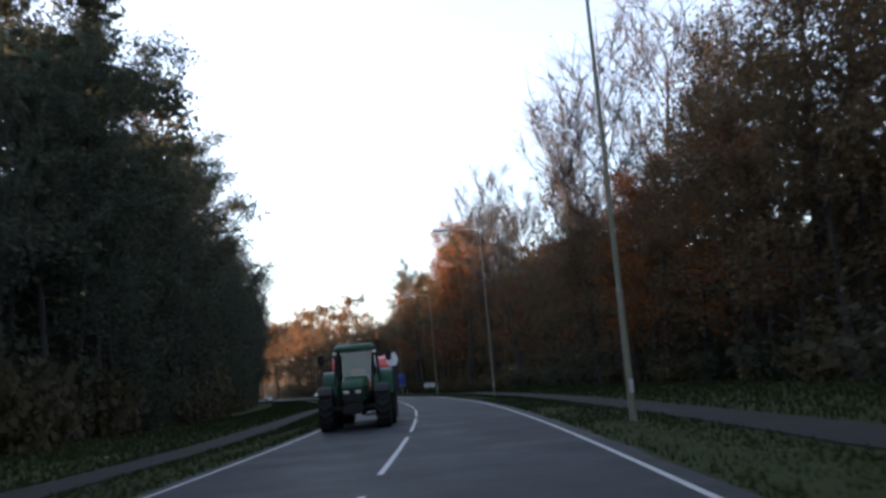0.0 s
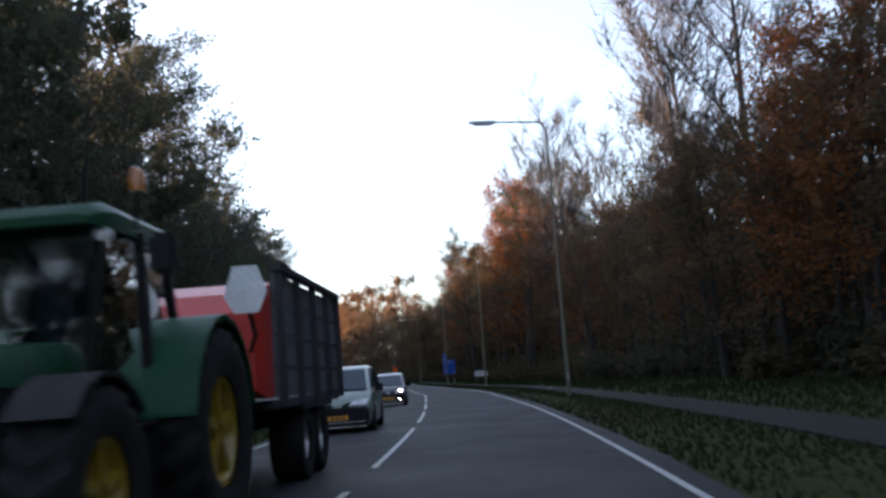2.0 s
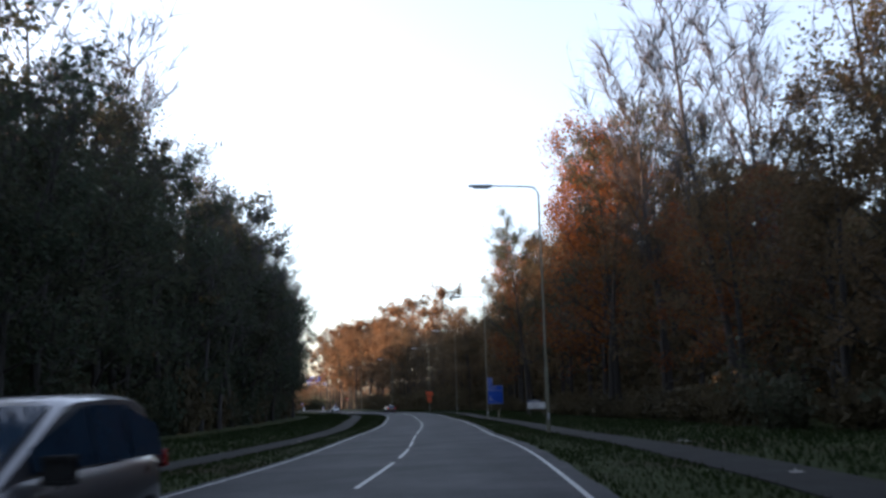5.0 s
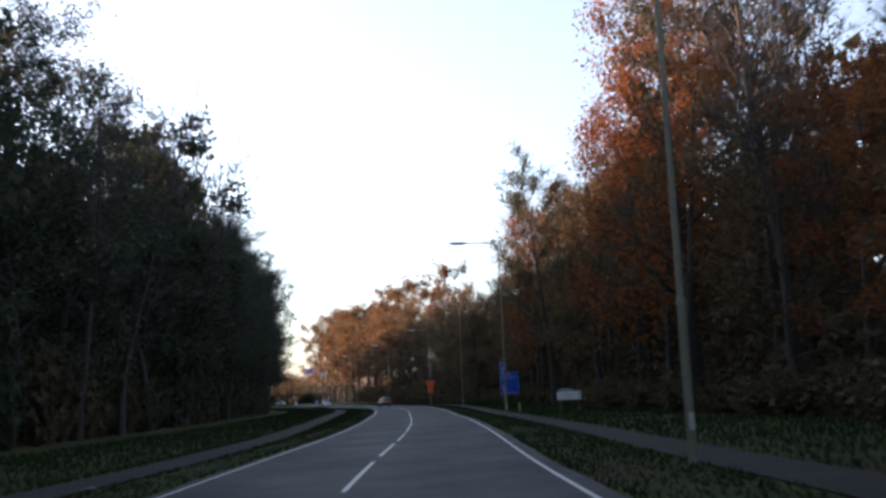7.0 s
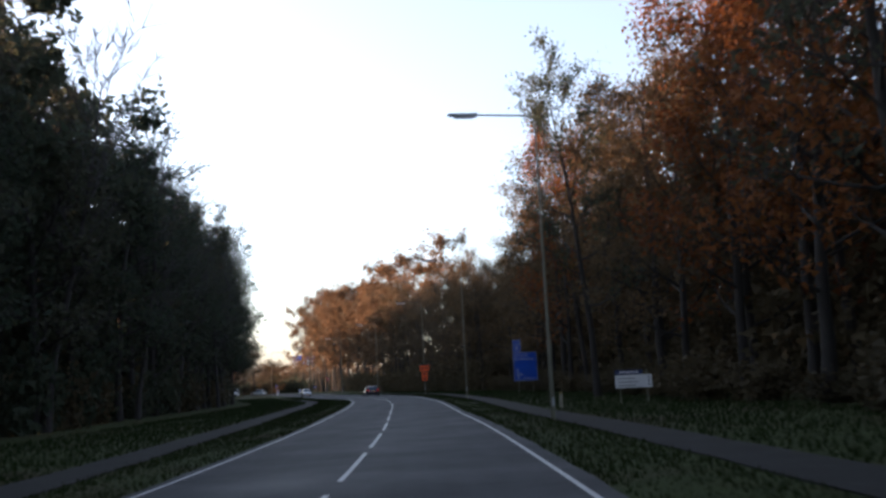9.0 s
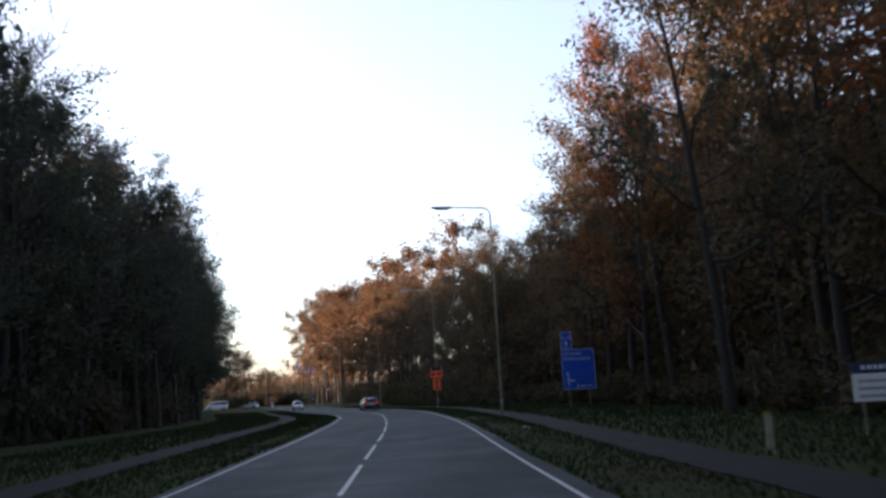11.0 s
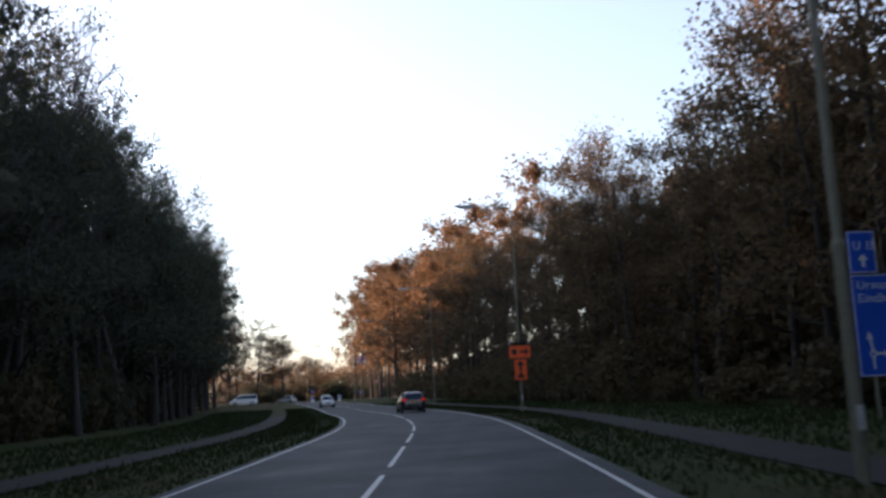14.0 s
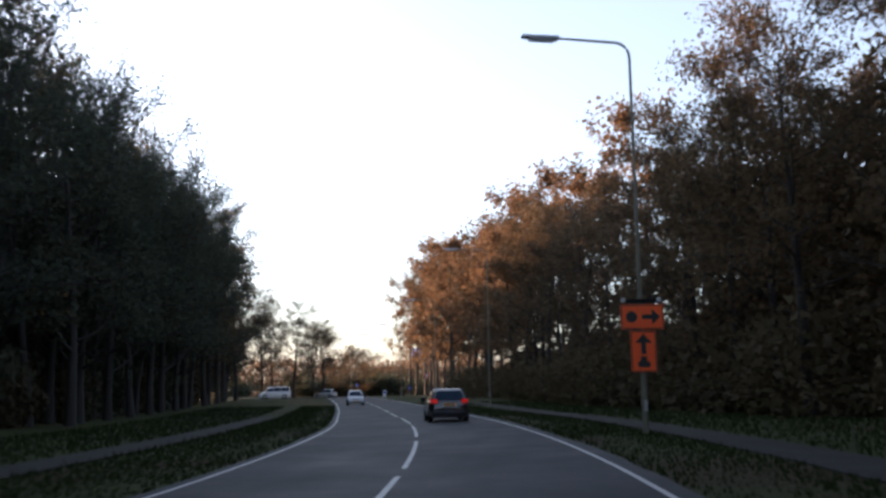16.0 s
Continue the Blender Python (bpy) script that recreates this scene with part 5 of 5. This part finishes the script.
def far_gantry_sign():
    root = tagged(new("gantry_sign"), "far blue and white direction board on a road gantry", "road sign")
    for x in (-6.2, 6.2):
        tube_part("post", [(x, 0.3, -0.5), (x, 0.3, 17.6)], [0.28, 0.24], 10, STEEL, root)
    for z in (12.9, 16.9):
        tube_part("beam", [(-6.2, 0.3, z), (6.2, 0.3, z)], [0.18, 0.18], 8, STEEL, root)
    b = panel("sign_board", -5.4, 5.4, 14.9, 17.4, SIGN_BLUE, root, edge=SIGN_WHITE)
    low = panel("lower_board", -5.4, 5.4, 12.5, 14.82, SIGN_WHITE, root)
    for i in range(3):
        part("text_bar", box(-4.8 + i * 3.4, -2.2 + i * 3.3, -0.006, 0, 16.2, 16.7), SIGN_WHITE, b)
        part("text_bar", box(-4.6 + i * 3.4, -2.4 + i * 3.3, -0.006, 0, 13.4, 13.9), SIGN_BLUE, low)
    return root


far_gantry_sign().matrix_basis = pose(-122, 600, 0.5, 0, 0, 15)


def round_sign(label, face, x, y, turn, height=1.6, r=0.3):
    root = tagged(new("traffic_sign"), label, "road sign")
    tube_part("post", [(0, 0.04, -0.2), (0, 0.04, height + r)], [0.035, 0.035], 8, STEEL, root)
    d = lathe([(0, 0.001), (0, r), (0.02, r), (0.02, 0.001)], 22)
    bmesh.ops.rotate(d, verts=d.verts, cent=(0, 0, 0), matrix=Matrix.Rotation(radians(-90), 3, "Z"))
    bmesh.ops.translate(d, verts=d.verts, vec=(0, 0, height))
    b = part("sign_face", d, face, root)
    flat(arrow_points(0, height, r * 1.2, -135), -0.028, SIGN_WHITE, b)
    root.matrix_basis = pose(x, y, ground_at(x, y), 0, 0, turn)
    return root


def keep_beacon(x, y, turn):
    """A lit-looking traffic island bollard: white box with a blue disc."""
    root = tagged(new("island_bollard"), "white traffic island bollard with a blue disc", "bollard")
    part("body", box(-0.28, 0.28, 0, 0.26, 0, 1.15, 0.05), SIGN_WHITE, root, smooth=True)
    d = lathe([(0, 0.001), (0, 0.22), (0.015, 0.22), (0.015, 0.001)], 20)
    bmesh.ops.rotate(d, verts=d.verts, cent=(0, 0, 0), matrix=Matrix.Rotation(radians(-90), 3, "Z"))
    bmesh.ops.translate(d, verts=d.verts, vec=(0, -0.002, 0.8))
    part("disc", d, SIGN_BLUE, root, "blue arrow disc")
    root.matrix_basis = pose(x, y, ground_at(x, y), 0, 0, turn)
    return root


# ---- junction at the far end ----
def side_road():
    v = [(-74, 384, 0.0), (-110, 393, 0.0), (-200, 405, 0.0), (-200, 412, 0.0), (-110, 400, 0.0), (-80, 396, 0.0)]
    low = [(x, y, -0.2) for x, y, z in v]
    n = len(v)
    f = [tuple(range(n))[::-1]] + [(i, (i + 1) % n, (i + 1) % n + n, i + n) for i in range(n)]
    return tagged(mesh_object("side_road", [(x, y, z + 0.535) for x, y, z in v] + [(x, y, z + 0.54) for x, y, z in low], f, ASPHALT), "dark grey asphalt side road", "road", kind="structure")


side_road()
keep_beacon(-79.6, 403, 18)
keep_beacon(-70.5, 392, 18)
round_sign("round blue arrow sign on a grey post", SIGN_BLUE, -82.5, 412, 18, 2.2)
round_sign("round blue arrow sign on a grey post", SIGN_BLUE, -68.0, 398, 18, 1.5)


def yield_sign(x, y, turn):
    """A triangle on its point, white with a red edge."""
    root = tagged(new("yield_sign"), "red-edged white triangular yield sign on a grey post", "road sign")
    tube_part("post", [(0, 0.05, -0.3), (0, 0.05, 3.6)], [0.04, 0.04], 8, STEEL, root)
    face = part("sign_face", slab([(-0.5, 0.02, 3.6), (0, 0.02, 2.74), (0.5, 0.02, 3.6)], 0.02), SIGN_RED, root)
    part("inner_face", slab([(-0.3, 0.0, 3.48), (0, 0.0, 2.96), (0.3, 0.0, 3.48)], 0.004), SIGN_WHITE, face)
    root.matrix_basis = pose(x, y, ground_at(x, y), 0, 0, turn)


yield_sign(-61.5, 386, 18)
copy_thing(_lamp, pose(-84.5, 414, 0.55, 0, 0, 190))


# ---- small things on the verges ----
def marker_post(x, y):
    root = tagged(new("marker_post"), "short weathered concrete post by the cycle path", "post")
    part("shaft", box(-0.07, 0.07, -0.07, 0.07, -0.1, 0.78, 0.015), two_scale("weathered_concrete", (0.2, 0.18, 0.13), (0.32, 0.29, 0.22), 4, 40, 0.9, 0, 0.4, 0.004), root)
    part("cap", box(-0.075, 0.075, -0.075, 0.075, 0.78, 0.86, 0.02), TRACTOR_YELLOW, root)
    root.matrix_basis = pose(x, y, ground_at(x, y) - 0.02, 0, 0, 10)


marker_post(-4.8, 190.7)


def litter(x, y, size, seed):
    """A crumpled sheet of paper."""
    r = random.Random(seed)
    bm = bmesh.new()
    bmesh.ops.create_grid(bm, x_segments=5, y_segments=4, size=0.5)
    for v in bm.verts:
        v.co = Vector((v.co.x * size, v.co.y * size * 0.7, 0.03 + abs(r.gauss(0, 0.09)) * size))
    ex = bmesh.ops.solidify(bm, geom=list(bm.faces), thickness=0.004)
    ob = part("paper_litter", bm, LITTER, None)
    ob.matrix_basis = pose(x, y, ground_at(x, y) - 0.03, 0, 0, r.uniform(0, 360))
    tagged(ob, "crumpled white paper lying in the grass", "litter")


for i, (x, y, s) in enumerate(((4.6, 116.5, 0.42), (4.5, 102.2, 0.3), (-9.6, 44.5, 0.22), (-11.9, 132.4, 0.25), (-10.5, 208.2, 0.4))):
    litter(x, y, s, i)


# ---- grass ----
def grass(name, y0, y1, spans, count, size, seed):
    b = Builder(seed)
    r = b.r
    total = sum(q - p for p, q in spans)
    for i in range(count):
        y = r.uniform(y0, y1)
        k = r.uniform(0, total)
        for p, q in spans:
            if k <= q - p:
                o = p + k
                break
            k -= q - p
        if abs(o - left_path(y)) < 0.78 or abs(o - right_path(y)) < 0.86:
            continue
        x, yy, _ = beside(y, o)
        h = size * r.uniform(0.4, 1.3)
        a = r.uniform(0, 6.283)
        w = r.uniform(0.02, 0.05)
        lean_x, lean_y = r.gauss(0, 0.4) * h, r.gauss(0, 0.4) * h
        n = len(b.lv)
        g = lift(y, o)
        b.lv += [(x - w * math.cos(a), yy - w * math.sin(a), g - 0.06), (x + w * math.cos(a), yy + w * math.sin(a), g - 0.06), (x + lean_x, yy + lean_y, g + h)]
        b.lf.append((n, n + 1, n + 2))
    return tagged(mesh_object(name, b.lv, b.lf, GRASS), "rough dark green grass on the verge", "grass", kind="stuff")


grass("verge_grass", 20, 330, [(-7.5, -3.75), (4.1, 7.4)], 110000, 0.09, 41)
grass("meadow_grass", 20, 330, [(-15.5, -7.0), (8.2, 17.5)], 90000, 0.15, 42)
